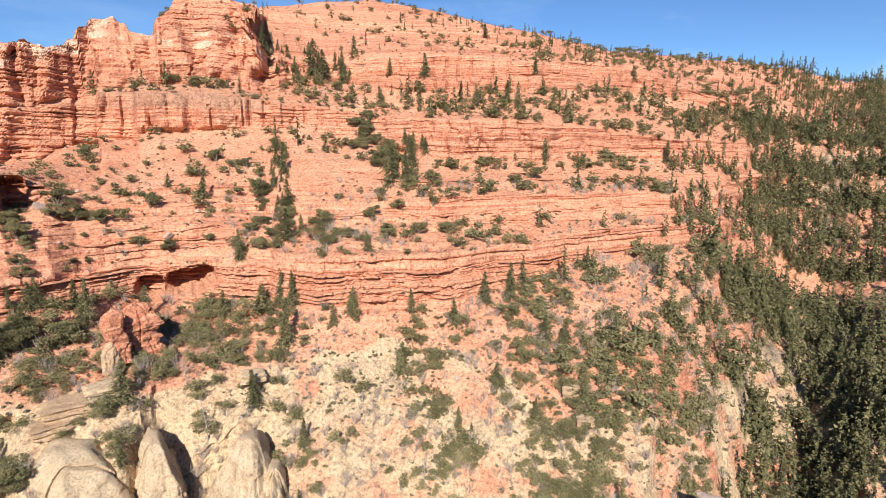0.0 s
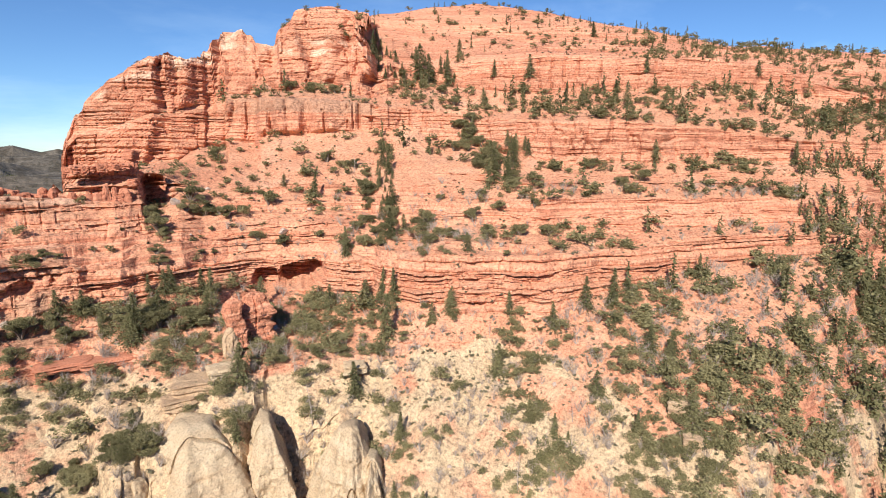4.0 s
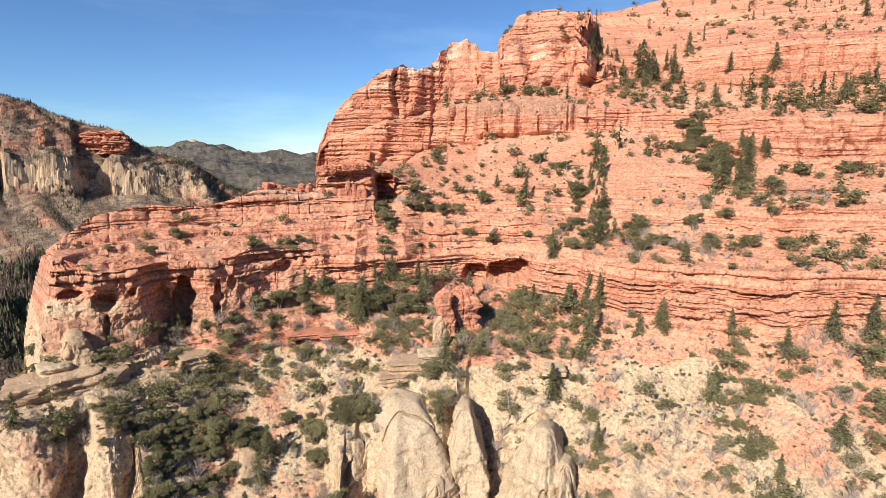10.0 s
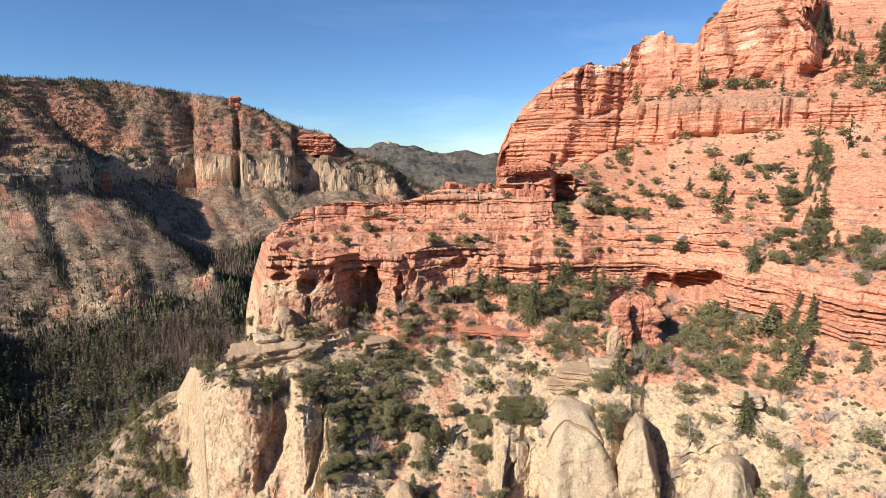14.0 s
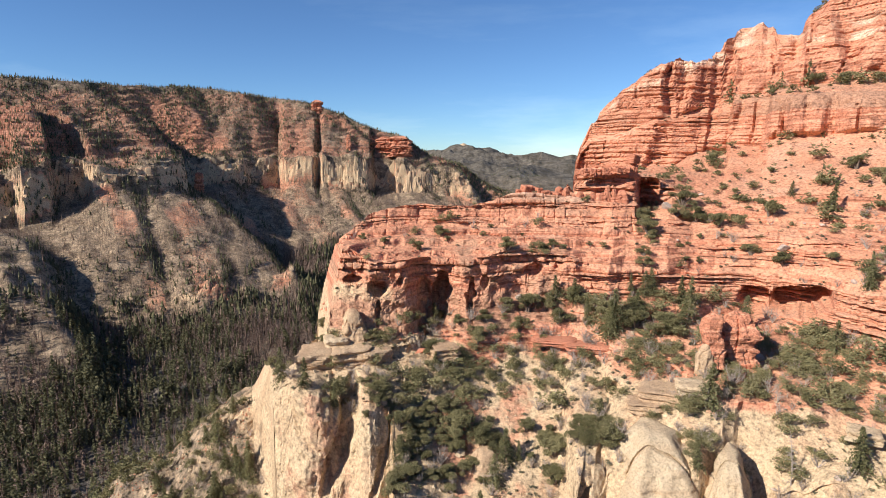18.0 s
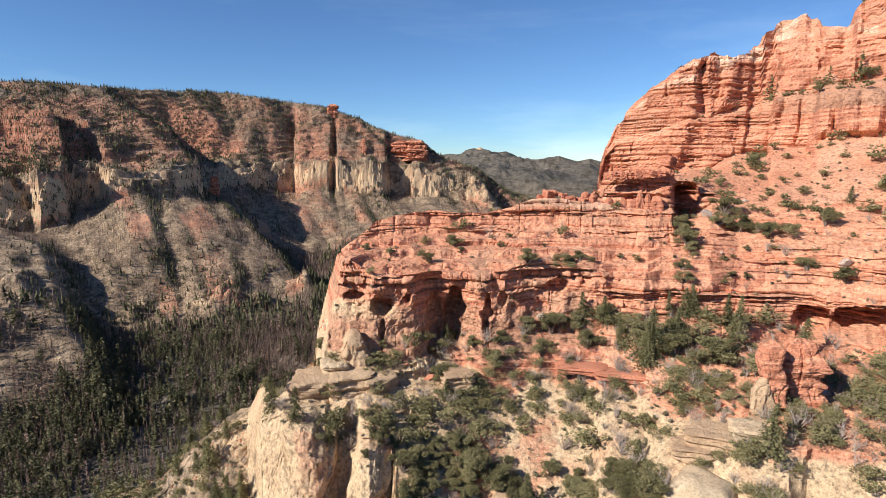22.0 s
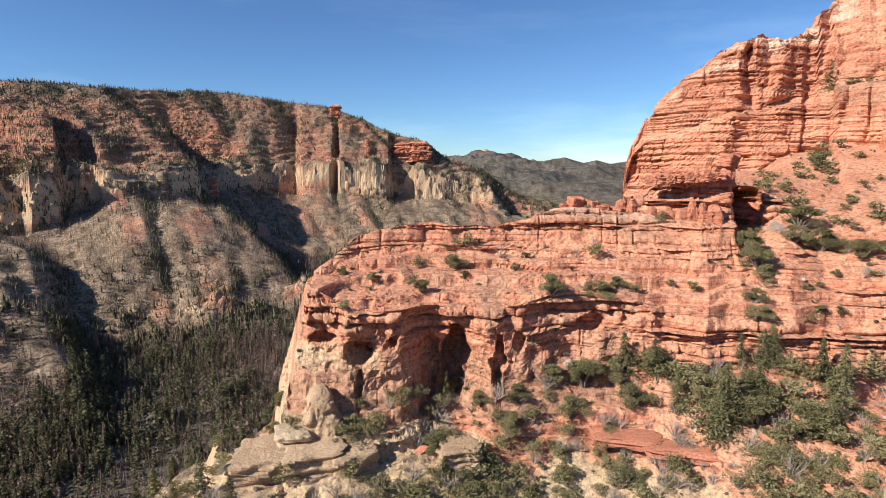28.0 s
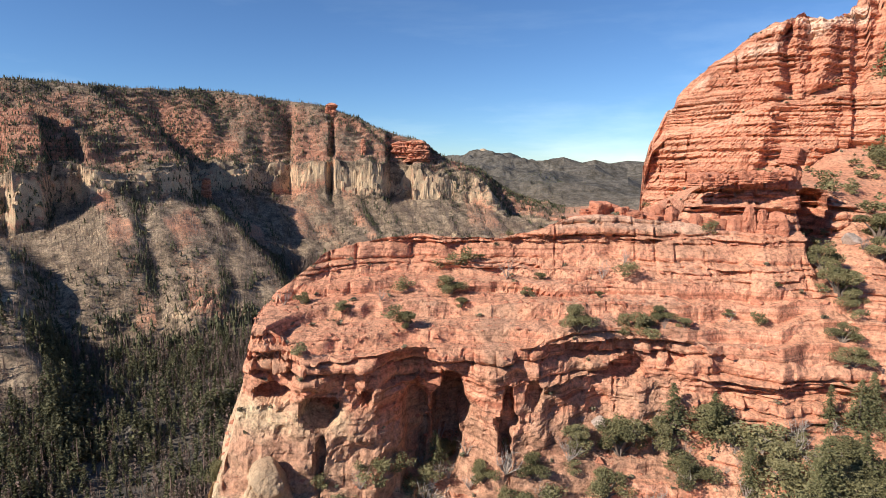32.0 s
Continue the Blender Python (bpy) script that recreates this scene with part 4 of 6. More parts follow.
def country():
    far = sorted(FAR, key=lambda s: -s[0])
    far = [(180, far[-1][1])] + far
    saz = np.array([s[0] for s in far], float)
    sr = np.array([[q[0] for q in s[1]] for s in far])
    sz = np.array([[q[1] for q in s[1]] for s in far])
    # beyond the wall: forested ridges and a pale peak
    ridge = np.interp(-saz, (-180, -40, -12, -2, 4, 10, 20, 180), (150, 150, 150, 140, 150, 118, 100, 150))
    sr = np.concatenate([np.zeros((len(saz), 1)) + 0.2, sr, np.tile([2300, 3100, 3560, 4700], (len(saz), 1))], 1)
    sz = np.concatenate([np.zeros((len(saz), 1)) - 66, sz, np.stack([0.35 * ridge - 20, 0.7 * ridge, ridge, 0.5 * ridge], 1)], 1)
    az = np.concatenate([np.arange(180, 45, -3.0), np.arange(45, -12, -0.13), np.arange(-12, -180, -3.0)])
    reach = np.concatenate([[0.2, 25, 70, 120, 170, 220], np.linspace(290, 620, 90), np.arange(623, 1230, 2.2), np.linspace(1235, 1700, 26), np.linspace(1730, 4700, 90)])
    rows = np.arange(sr.shape[1])
    kr = np.array([np.interp(-az, -saz, sr[:, k]) for k in rows]).T
    kz = np.array([np.interp(-az, -saz, sz[:, k]) for k in rows]).T
    A, R = np.meshgrid(az, reach, indexing="ij")
    x, y = polar(A, R)
    S = -np.radians(A) * 900
    # the wall comes forward in a long spur, turns away into a shaded bay and comes forward again
    slide = 9.5 * np.clip((860 - R) / 230, 0, 1.25) - 8.0 * smoothstep(R, 880, 1110) * smoothstep(A, 17, 25)
    foot = np.interp(-(A + slide), [-a for a, r in TALUS_LINE], [r for a, r in TALUS_LINE])
    cliff = np.interp(-(A + np.minimum(slide, 0) + 0.35 * fbm(R / 40, A / 2, 0, 2, 81)), [-a for a, r in CLIFF_LINE], [r for a, r in CLIFF_LINE])
    line = foot + (cliff - foot) * smoothstep(R - foot, -70, -20)
    base = np.interp(-A, -saz, sr[:, 5])
    off = (line - base) * smoothstep(R, 350, 600) * (1 - smoothstep(R, 1060, 1320)) * smoothstep(A, -14, -6)
    near = smoothstep(R, 420, 640) * (1 - smoothstep(R, 1150, 1500))
    spur = 26 * fbm(x / 90, y / 120, 0.4, 3, 61, 0.5)
    ribs = 60 * (0.25 - np.abs(fbm((S + 0.55 * R) / 95, R / 300, 2.0, 3, 62, 0.5)))
    Q = R - off + near * (spur - ribs * smoothstep(R - line, 30, 70))
    Z = np.array([np.interp(q, a, b) for q, a, b in zip(Q, kr, kz)])
    V = np.array([np.interp(q, a, rows) for q, a in zip(Q, kr)])
    white = smoothstep(V, 4.0, 4.15) * (1 - smoothstep(V, 4.85, 5.0))
    Q = Q + near * (smoothstep(V, 3.8, 4.2) * (1 - smoothstep(V, 5, 5.4))) * (15 * fbm(x / 42, y / 42, Z / 40, 4, 63, 0.55) + 8 * fbm(x / 13, y / 13, Z / 8, 3, 64))
    Z = np.array([np.interp(q, a, b) for q, a, b in zip(Q, kr, kz)])
    V = np.array([np.interp(q, a, rows) for q, a in zip(Q, kr)])
    rim = smoothstep(V, 4.6, 5.2) * (1 - smoothstep(V, 8.3, 9.2)) * smoothstep(A, -14, -6)
    Z = Z + rim * (Z - 99.5) * (np.clip(R / np.maximum(Q, 1), 0.7, 1.4) - 1)
    # gullies run straight down the talus
    fan = S + 0.19 * R
    gully = np.abs(fbm(fan / 60, R / 420, 1.0, 3, 60, 0.55))
    Z = Z - smoothstep(V, 2.0, 3.0) * (1 - smoothstep(V, 3.95, 4.3)) * (0.3 - gully) * 12
    red = smoothstep(V, 5.0, 5.4) * (1 - smoothstep(V, 7.8, 8.1))
    Z = Z + 14 * fbm(S / 55, 0, 7.0, 3, 75) * smoothstep(V, 4.5, 5) * (1 - smoothstep(V, 5.1, 6))
    zs = Z + 7 * fbm(x / 45, y / 45, 0, 3, 72)
    step = np.floor(zs / 11) * 11 + 11 * smoothstep(zs / 11 % 1, 0.45, 0.75) - (zs - Z)
    Z = Z + (0.6 * red + 0.55 * white) * (step - Z) + red * 8 * fbm(x / 25, y / 40, 0, 4, 65)
    back = smoothstep(V, 8.5, 10)
    Z = Z + back * (95 * fbm(x / 520, y / 520, 0, 6, 66, 0.58) + 170 * (0.2 - np.abs(fbm(x / 300, y / 420, 3.0, 3, 82))) - 4) * (1 - smoothstep(V, 12.2, 13)) * np.where(V > 11.5, 0.4, 0.8)
    Z = Z + 30 * np.exp(-((A + 4.0) / 0.8) ** 2) * np.exp(-((R - 3560) / 120) ** 2)
    Z = Z + (1 - white) * (3.0 * fbm(x / 24, y / 24, 0, 3, 67, 0.45) + 9 * fbm(x / 120, y / 120, 0, 3, 68) * smoothstep(R, 250, 420))
    # rocky knolls on the canyon floor
    knoll = smoothstep(fbm(x / 70, y / 70, 0, 3, 73), 0.08, 0.4) * smoothstep(V, 1.2, 1.8) * (1 - smoothstep(V, 2.9, 3.3))
    Z = Z + (12 + 14 * fbm(x / 13, y / 13, 0, 4, 84, 0.6)) * knoll
    # a spur comes down into the canyon, its far side steep
    crest = 31 + (R - 420) / 80
    spurs = smoothstep(A - crest + 0.8 * fbm(x / 60, y / 60, 0, 3, 79), -1.6, 1.6) * (1 - smoothstep(A, 46, 60)) * smoothstep(R, 340, 470) * (1 - smoothstep(R, 640, 800))
    Z = Z + spurs * (30 + 10 * fbm(x / 40, y / 40, 0, 3, 80))
    P = np.stack([x, y, Z], -1)
    N = np.cross(np.gradient(P, axis=1), np.gradient(P, axis=0))
    area = np.linalg.norm(N, axis=-1)
    flat = np.abs(N[..., 2]) / np.maximum(area, 1e-9)
    grey = 1.0 - 0.54 * smoothstep(V, 5.0, 5.5) + 0.3 * smoothstep(V, 7.6, 8.1) + 0.35 * smoothstep(V, 8.3, 9.2) + 0.3 * fbm(x / 50, y / 50, 0, 3, 69)
    grey = grey - 0.40 * smoothstep(vnoise(fan / 30 + 0.3 * vnoise(x / 40, y / 40, 0, 77), 0, 0, 70), 0.1, 0.6) * smoothstep(V, 2.5, 3.0) * (V < 4.2)
    pale = white * (0.62 + 0.4 * smoothstep(vnoise(S / 70, 0, 3.0, 78), -0.3, 0.5) + 0.4 * fbm(x / 20, y / 20, Z / 12, 3, 76)) * smoothstep(0.85 - flat, 0.0, 0.3) + smoothstep(V, 1.6, 3) * (1 - smoothstep(V, 4, 4.2)) * 0.45 * smoothstep(fbm(x / 30, y / 30, 0, 3, 71), 0.0, 0.5) + 0.6 * knoll * smoothstep(vnoise(x / 14, y / 14, 0, 74), 0.0, 0.6)
    pale = np.maximum(pale, 0.9 * np.exp(-((A + 4.0) / 0.8) ** 2) * (np.abs(R - 3500) < 160))
    pale = pale + 0.35 * smoothstep(V, 8.6, 9.4) * smoothstep(fbm(x / 55, y / 55, 0, 4, 83, 0.65), 0.02, 0.35)
    grey = grey * (1 - 0.15 * white) * (1 - smoothstep(pale, 0.45, 0.85))
    me = mesh_of("canyon_ground", P.reshape(-1, 3), grid_faces(len(az), len(reach), True), ROCK,
                 {"talus": smoothstep(flat, 0.6, 0.9) * 0.8, "pale": pale, "cream": 0 * Z, "grey": grey, "wood": np.maximum(np.maximum(0.8 * smoothstep(V, 8.6, 9.6), 0.24 * smoothstep(V, 5.1, 5.6)), 0.75 * (1 - 0.8 * spurs) * (1 - smoothstep(V, 2.3, 3.0)) * (1 - 0.9 * np.clip(pale, 0, 1))) * (1 - np.exp(-((A + 4.0) / 0.8) ** 2) * (np.abs(R - 3500) < 160))})
    ob = tagged(new("ground", me), "canyon floor, opposite canyon wall and distant forested ridges", "ground", kind="structure")
    return ob, dict(P=P, area=area * (1 - 0.75 * spurs), flat=flat, A=A, V=V, R=R, away=(N * np.sign(N[..., 2:]))[..., 0] / np.maximum(area, 1e-9))


GROUND, PLAIN = country()

# ---- trees and shrubs ----
def clumps(centres, size, rng, up=0.3, aspect=0.6):
    """Small leaf sprays: one bent pair of triangles at each centre."""
    n = len(centres)
    a = rng.normal(size=(n, 3))
    a[:, 2] *= 0.6
    a /= np.linalg.norm(a, axis=1)[:, None]
    b = np.cross(a, rng.normal(size=(n, 3)) + (0, 0, up))
    b /= np.linalg.norm(b, axis=1)[:, None] + 1e-9
    c = np.cross(a, b)
    s = (np.asarray(size) * rng.uniform(0.6, 1.3, n))[:, None]
    q = np.stack([centres - a * s, centres + b * s * aspect + c * s * 0.25, centres + a * s, centres - b * s * aspect + c * s * 0.25], 1)
    i = np.arange(n)[:, None] * 4
    f = np.concatenate([i + [0, 1, 2], i + [0, 2, 3]])
    return q.reshape(-1, 3), f


def tube(points, radii, sides=6):
    points = np.asarray(points, float)
    t = np.gradient(points, axis=0)
    t /= np.linalg.norm(t, axis=1)[:, None] + 1e-9
    side = np.cross(t, (0.31, 0.87, 0.2))
    side /= np.linalg.norm(side, axis=1)[:, None] + 1e-9
    other = np.cross(t, side)
    ang = np.arange(sides) * 2 * np.pi / sides
    ring = points[:, None] + np.asarray(radii)[:, None, None] * (np.cos(ang)[None, :, None] * side[:, None] + np.sin(ang)[None, :, None] * other[:, None])
    n = len(points)
    f = []
    for k in range(n - 1):
        for s in range(sides):
            a, b = k * sides + s, k * sides + (s + 1) % sides
            f += [(a, b, b + sides), (a, b + sides, a + sides)]
    return ring.reshape(-1, 3), np.array(f)


def joined(pieces):
    vs, fs, k = [], [], 0
    for v, f in pieces:
        vs.append(v)
        fs.append(np.asarray(f) + k)
        k += len(v)
    return np.concatenate(vs), np.concatenate(fs)


def fir_parts(rng, boughs=190, sprays=12, lean=0.0, width=0.2, spray=0.032):
    """A fir one metre high: trunk, and a crown of drooping boughs with sprays along them."""
    h = np.linspace(0, 1, 7)
    trunk = tube(np.stack([lean * h ** 2, 0 * h, h * 0.97], 1), 0.017 * (1 - 0.93 * h), 6)
    pts, size, sticks = [], [], [trunk]
    for k in range(boughs):
        z = 0.07 + 0.9 * (k + rng.uniform(0, 1)) / boughs
        length = width * (1 - z) ** 0.8 * rng.uniform(0.55, 1.15) + 0.012
        turn = rng.uniform(0, 2 * np.pi)
        d = np.array([np.cos(turn), np.sin(turn), 0])
        s = np.linspace(0.2, 1, sprays)[:, None]
        p = np.array([lean * z * z, 0, z]) + d * s * length + np.array([0, 0, 1]) * (0.1 * length - 0.55 * length * s ** 1.6)
        pts.append(p + rng.normal(size=p.shape) * 0.009)
        size.append(spray * (1.15 - 0.5 * s[:, 0]) * (0.5 + 0.6 * (1 - z)))
        if k % 4 == 0 and z < 0.6:
            sticks.append(tube(np.array([p[0] - d * 0.2 * length, p[sprays // 2]]), [0.004, 0.002], 3))
    crown = clumps(np.concatenate(pts), np.concatenate(size), rng, 0.9, 0.55)
    return joined(sticks), crown


def juniper_parts(rng, lobes=11, sprays=75, flat=0.75, spray=0.036):
    """A bushy juniper or pinyon one metre high: forked trunk, lobed crown."""
    sticks, pts = [], []
    for k in range(lobes):
        turn, far = rng.uniform(0, 2 * np.pi), rng.uniform(0.05, 0.42)
        c = np.array([np.cos(turn) * far, np.sin(turn) * far, rng.uniform(0.25, 0.82) * (1 - 0.5 * far)])
        r = rng.uniform(0.13, 0.25)
        d = rng.normal(size=(sprays, 3))
        d /= np.linalg.norm(d, axis=1)[:, None]
        pts.append(c + d * r * rng.uniform(0.55, 1.08, (sprays, 1)) * (1, 1, flat))
        sticks.append(tube(np.array([[0, 0, -0.05], c * (0.35, 0.35, 0.45), c]), [0.05, 0.028, 0.01], 5))
    pts = np.concatenate(pts)
    pts[:, 2] = np.maximum(pts[:, 2], 0.03)
    return joined(sticks), clumps(pts, spray, rng, 0.3, 0.7)


def dead_parts(rng, limbs=16):
    """A leafless shrub one metre high."""
    sticks = []
    for k in range(limbs):
        turn, lean = rng.uniform(0, 2 * np.pi), rng.uniform(0.1, 0.6)
        d = np.array([np.cos(turn) * lean, np.sin(turn) * lean, rng.uniform(0.6, 1.0)])
        mid = d * 0.5 + rng.normal(size=3) * 0.05
        sticks.append(tube(np.array([[0, 0, -0.03], mid, d]), [0.022, 0.013, 0.004], 4))
        for q in range(4):
            e = mid + (d - mid) * rng.uniform(0, 0.8)
            sticks.append(tube(np.array([e, e + rng.normal(size=3) * 0.13 + (0, 0, 0.12)]), [0.008, 0.003], 3))
    return joined(sticks)


rng = np.random.default_rng(11)
FIRS = [fir_parts(rng, 210 if k < 3 else 150, 13 if k < 3 else 10, l, w, 0.026 if k < 3 else 0.036) for k, (w, l) in enumerate( ((0.27, 0.02), (0.33, -0.03), (0.38, 0.0), (0.25, 0.04), (0.42, 0.03), (0.36, -0.05)))]
FARFIRS = [fir_parts(rng, 26, 4, 0, w, 0.078) for w in (0.27, 0.34, 0.23)]
JUNIPERS = [juniper_parts(rng, l, s, spray=0.021 if s > 300 else 0.03) for l, s in ((14, 420), (12, 460), (12, 190), (10, 210), (14, 170))]
FARJUNIPERS = [juniper_parts(rng, 8, 27, spray=0.064) for k in range(6)]
NEARJUNIPERS = [juniper_parts(rng, 10, 70, spray=0.036) for k in range(5)]
SHRUBS = [dead_parts(rng) for k in range(4)]
MESHES = {}


def shared(kind, k):
    if (kind, k) not in MESHES:
        if kind == "fir":
            t, c = FIRS[k]
            MESHES[kind, k] = (mesh_of("fir_trunk", *t, BARK), mesh_of("fir_crown", *c, FIR))
        elif kind == "juniper":
            t, c = JUNIPERS[k]
            MESHES[kind, k] = (mesh_of("juniper_trunk", *t, BARK), mesh_of("juniper_crown", *c, JUNIPER))
        else:
            MESHES[kind, k] = (mesh_of("bare_shrub", *SHRUBS[k], DEAD),)
    return MESHES[kind, k]


FIR_LABEL = "dark green conifer with drooping boughs on the slope"
JUNIPER_LABEL = "grey-green bushy juniper rooted in red talus"
SHRUB_LABEL = "leafless grey-brown shrub on the slope"


def plant(kind, place, height, rng, label="", group="", fine=False):
    near = {"fir": (0, 3), "juniper": (0, 2), "bare": (0, 4)} if fine else {"fir": (3, 6), "juniper": (2, 5), "bare": (0, 4)}
    k = int(rng.integers(*near[kind]))
    meshes = shared(kind, k)
    name = {"fir": "fir_tree", "juniper": "juniper_tree", "bare": "bare_shrub"}[kind]
    root = new(name, meshes[0] if kind == "bare" else None)
    wide = height * rng.uniform(0.85, 1.25) * {"fir": 1.0, "juniper": 1.15, "bare": 1.1}[kind]
    root.matrix_world = Matrix.LocRotScale(Vector(place), Euler((rng.normal() * 0.04, rng.normal() * 0.04, rng.uniform(0, 6.28))), Vector((wide, wide, height)))
    if kind != "bare":
        part("trunk", meshes[0], root)
        part("crown", meshes[1], root)
    tagged(root, label or {"fir": FIR_LABEL, "juniper": JUNIPER_LABEL, "bare": SHRUB_LABEL}[kind],
           {"fir": "tree", "juniper": "tree", "bare": "shrub"}[kind], group or {"fir": "conifers on the slopes", "juniper": "junipers on the slopes", "bare": "bare shrubs on the slopes"}[kind])
    return root


def many(name, kinds, places, heights, widths, rng, material, label, category):
    """A stand that nobody could count, as one mesh."""
    if not len(places):
        return
    vs, fs, k = [], [], 0
    pick, turn = rng.integers(0, len(kinds), len(places)), rng.uniform(0, 6.28, len(places))
    for i, p in enumerate(places):
        v, f = kinds[pick[i]]
        c, s = math.cos(turn[i]) * widths[i], math.sin(turn[i]) * widths[i]
        vs.append(np.stack([v[:, 0] * c - v[:, 1] * s + p[0], v[:, 0] * s + v[:, 1] * c + p[1], v[:, 2] * heights[i] + p[2]], 1))
        fs.append(f + k)
        k += len(v)
    ob = new(name, mesh_of(name, np.concatenate(vs), np.concatenate(fs), material))
    return tagged(ob, label, category, kind="stuff")


# density of junipers, conifers and bare shrubs per square metre, by row and by azimuth
D_AZ = (16, 8, 0, -10, -20, -30, -40, -50, -60, -70, -80, -88, -93, -122)
D_JUN = {
    1: (.03, .03, .23, .25, .12, .08, .12, .14, .17, .26, .30, .18, .08, .07),
    2: (.08, .06, .15, .18, .15, .16, .19, .17, .15, .27, .31, .20, .08, .07),
    3: (.10, .05, 0, 0, 0, 0, 0, 0, 0, 0, 0, 0, 0, 0),
    5: (.06, .01, 0, 0, 0, 0, 0, 0, 0, 0, 0, 0, 0, 0),
    4: (.08, .008, .008, .008, .02, .05, .06, .06, .045, .07, .09, .08, .04, .03),
    6: (0, 0, 0, .005, .02, .03, .03, .025, .05, .08, .10, .08, .04, .03),
    8: (0, 0, 0, 0, .02, .025, .018, .03, .05, .09, .10, .08, .04, .03),
    10: (0, 0, 0, 0, 0, .025, .025, .04, .045, .05, .07, .07, .04, .03),
    12: (0, 0, 0, 0, 0, 0, .008, .012, .015, .025, .04, .05, .04, .03),
    13: (0, 0, 0, 0, 0, 0, .004, .008, .012, .02, .04, .05, .04, .03),
}
D_FIR = {
    1: (.004, .004, .014, .014, .005, .006, .006, .006, .006, .014, .016, .035, .075, .08),
    2: (0, 0, .001, .001, .003, .008, .006, .006, .006, .014, .018, .04, .10, .09),
    4: (0, 0, 0, 0, 0, .002, .003, .002, .002, .006, .012, .12, .16, .12),
    6: (0, 0, 0, 0, 0, .001, .002, .003, .004, .008, .016, .12, .16, .12),
    8: (0, 0, 0, 0, 0, .001, .002, .006, .006, .010, .018, .10, .16, .12),
    10: (0, 0, 0, 0, 0, .004, .006, .010, .012, .012, .016, .055, .13, .12),
    12: (0, 0, 0, 0, 0, 0, .001, .002, .003, .005, .010, .02, .07, .09),
    13: (0, 0, 0, 0, 0, 0, .001, .004, .006, .010, .016, .025, .07, .09),
}

# the spur under the promontory
D_AZ = (36, 17.5) + D_AZ
D_JUN = {k: ((.26, .14) if k < 6 else (0, 0)) + q for k, q in D_JUN.items()}
D_FIR = {k: ((.11, .05) if k < 6 else (0, 0)) + q for k, q in D_FIR.items()}


def scatter(table, seed, clumpy):
    """Picks mesh corners by density, thinned where it is steep."""
    rng = np.random.default_rng(seed)
    A, V, P = FIELD["A"], FIELD["V"], FIELD["P"]
    dens = np.zeros_like(A)
    for row, line in table.items():
        top = {1: 2, 2: 3, 3: 4, 5: 6, 4: 5, 6: 7, 8: 9, 10: 11, 12: 13, 13: 14.2}[row]
        dens = np.where((V >= row) & (V < top), np.interp(-A, [-a for a in D_AZ], line), dens)
    n = vnoise(P[..., 0] / 9, P[..., 1] / 9, 0, seed)
    dens = dens * FIELD["area"] * smoothstep(FIELD["flat"], 0.3, 0.6) * np.clip(1 + clumpy * n, 0.05, 3)
    u, v = np.nonzero(rng.random(A.shape) < dens)
    return P[u, v], A[u, v], V[u, v], rng


def near_first(P):
    return np.argsort(np.hypot(P[:, 0] - 44, P[:, 1] - 20))


FIR_PLACES = (
    (-67.1, -15.3, 4.1), (-64.5, -15.8, 3.6), (-44.1, -8.9, 3.4), (-44.2, -5.4, 2.8), (-43.9, -2.4, 3.3), (-43.3, -1.5, 2.5), (-26.0, -14.8, 4.0), (-22.1, -13.2, 2.6), (-19.2, -17.0, 4.8), (-15.6, -14.2, 2.7), (-37.5, -16.1, 3.0), (-41.5, -15.7, 2.9), (-43.1, -14.9, 2.6), (-50.3, -16.1, 2.5), (-56.7, -1.7, 3.4), (-54.8, -3.2, 4.0), (-56.0, -3.1, 3.4), (-52.5, 1.5, 2.2), (-1.4, -16.5, 2.2), (-33.5, -3.3, 1.4), (-20.8, -13.2, 2.3), (-13.7, -14.2, 2.8),
)
UPPER_FIRS = (
    (-50.2, -16.6, 2.6), (-41.1, -15.7, 2.8), (-42.9, -15.0, 3.4), (-25.4, -13.6, 2.9), (-74.8, -11.7, 2.4), (-54.5, 7.3, 1.8), (-47.1, 7.1, 3.6), (-48.1, 6.6, 3.1), (-50.0, 6.4, 3.2), (-51.2, 9.1, 1.8), (-42.5, 9.3, 2.4), (-53.6, 4.5, 1.9), (-58.1, 7.1, 2.4), (-67.5, 4.1, 2.7), (-66.3, 4.4, 2.4), (-63.2, 4.1, 2.4), (-61.5, 4.7, 2.2), (-78.3, 6.5, 1.5), (-64.0, 10.6, 1.5), (-69.0, 7.3, 1.8), (-72.5, 2.7, 2.4), (-56.6, -1.5, 2.6), (-54.3, -2.1, 3.4), (-70.4, -0.9, 2.2), (-81.8, -1.1, 2.1),
)


def on_slope(az, el):
    """The nearest ground seen from the canyon's middle along a bearing."""
    k = int(np.argmin(np.abs(FIELD["az"] - az)))
    p = FIELD["P"][k]
    up = np.degrees(np.arctan2(p[:, 2] - 99.5, np.hypot(p[:, 0] - HUB[0], p[:, 1] - HUB[1])))
    ok = np.nonzero((up >= el) & (FIELD["v"] > 1))[0]
    return p[ok[0]] if len(ok) else None


rng = np.random.default_rng(77)
for az, el, tall in FIR_PLACES + UPPER_FIRS:
    p = on_slope(az, el)
    if p is not None:
        plant("fir", p - (0, 0, 0.2), math.hypot(p[0] - HUB[0], p[1] - HUB[1]) * radians(tall) / math.cos(radians(el)), rng,
              "tall dark green conifer standing above the scrub")
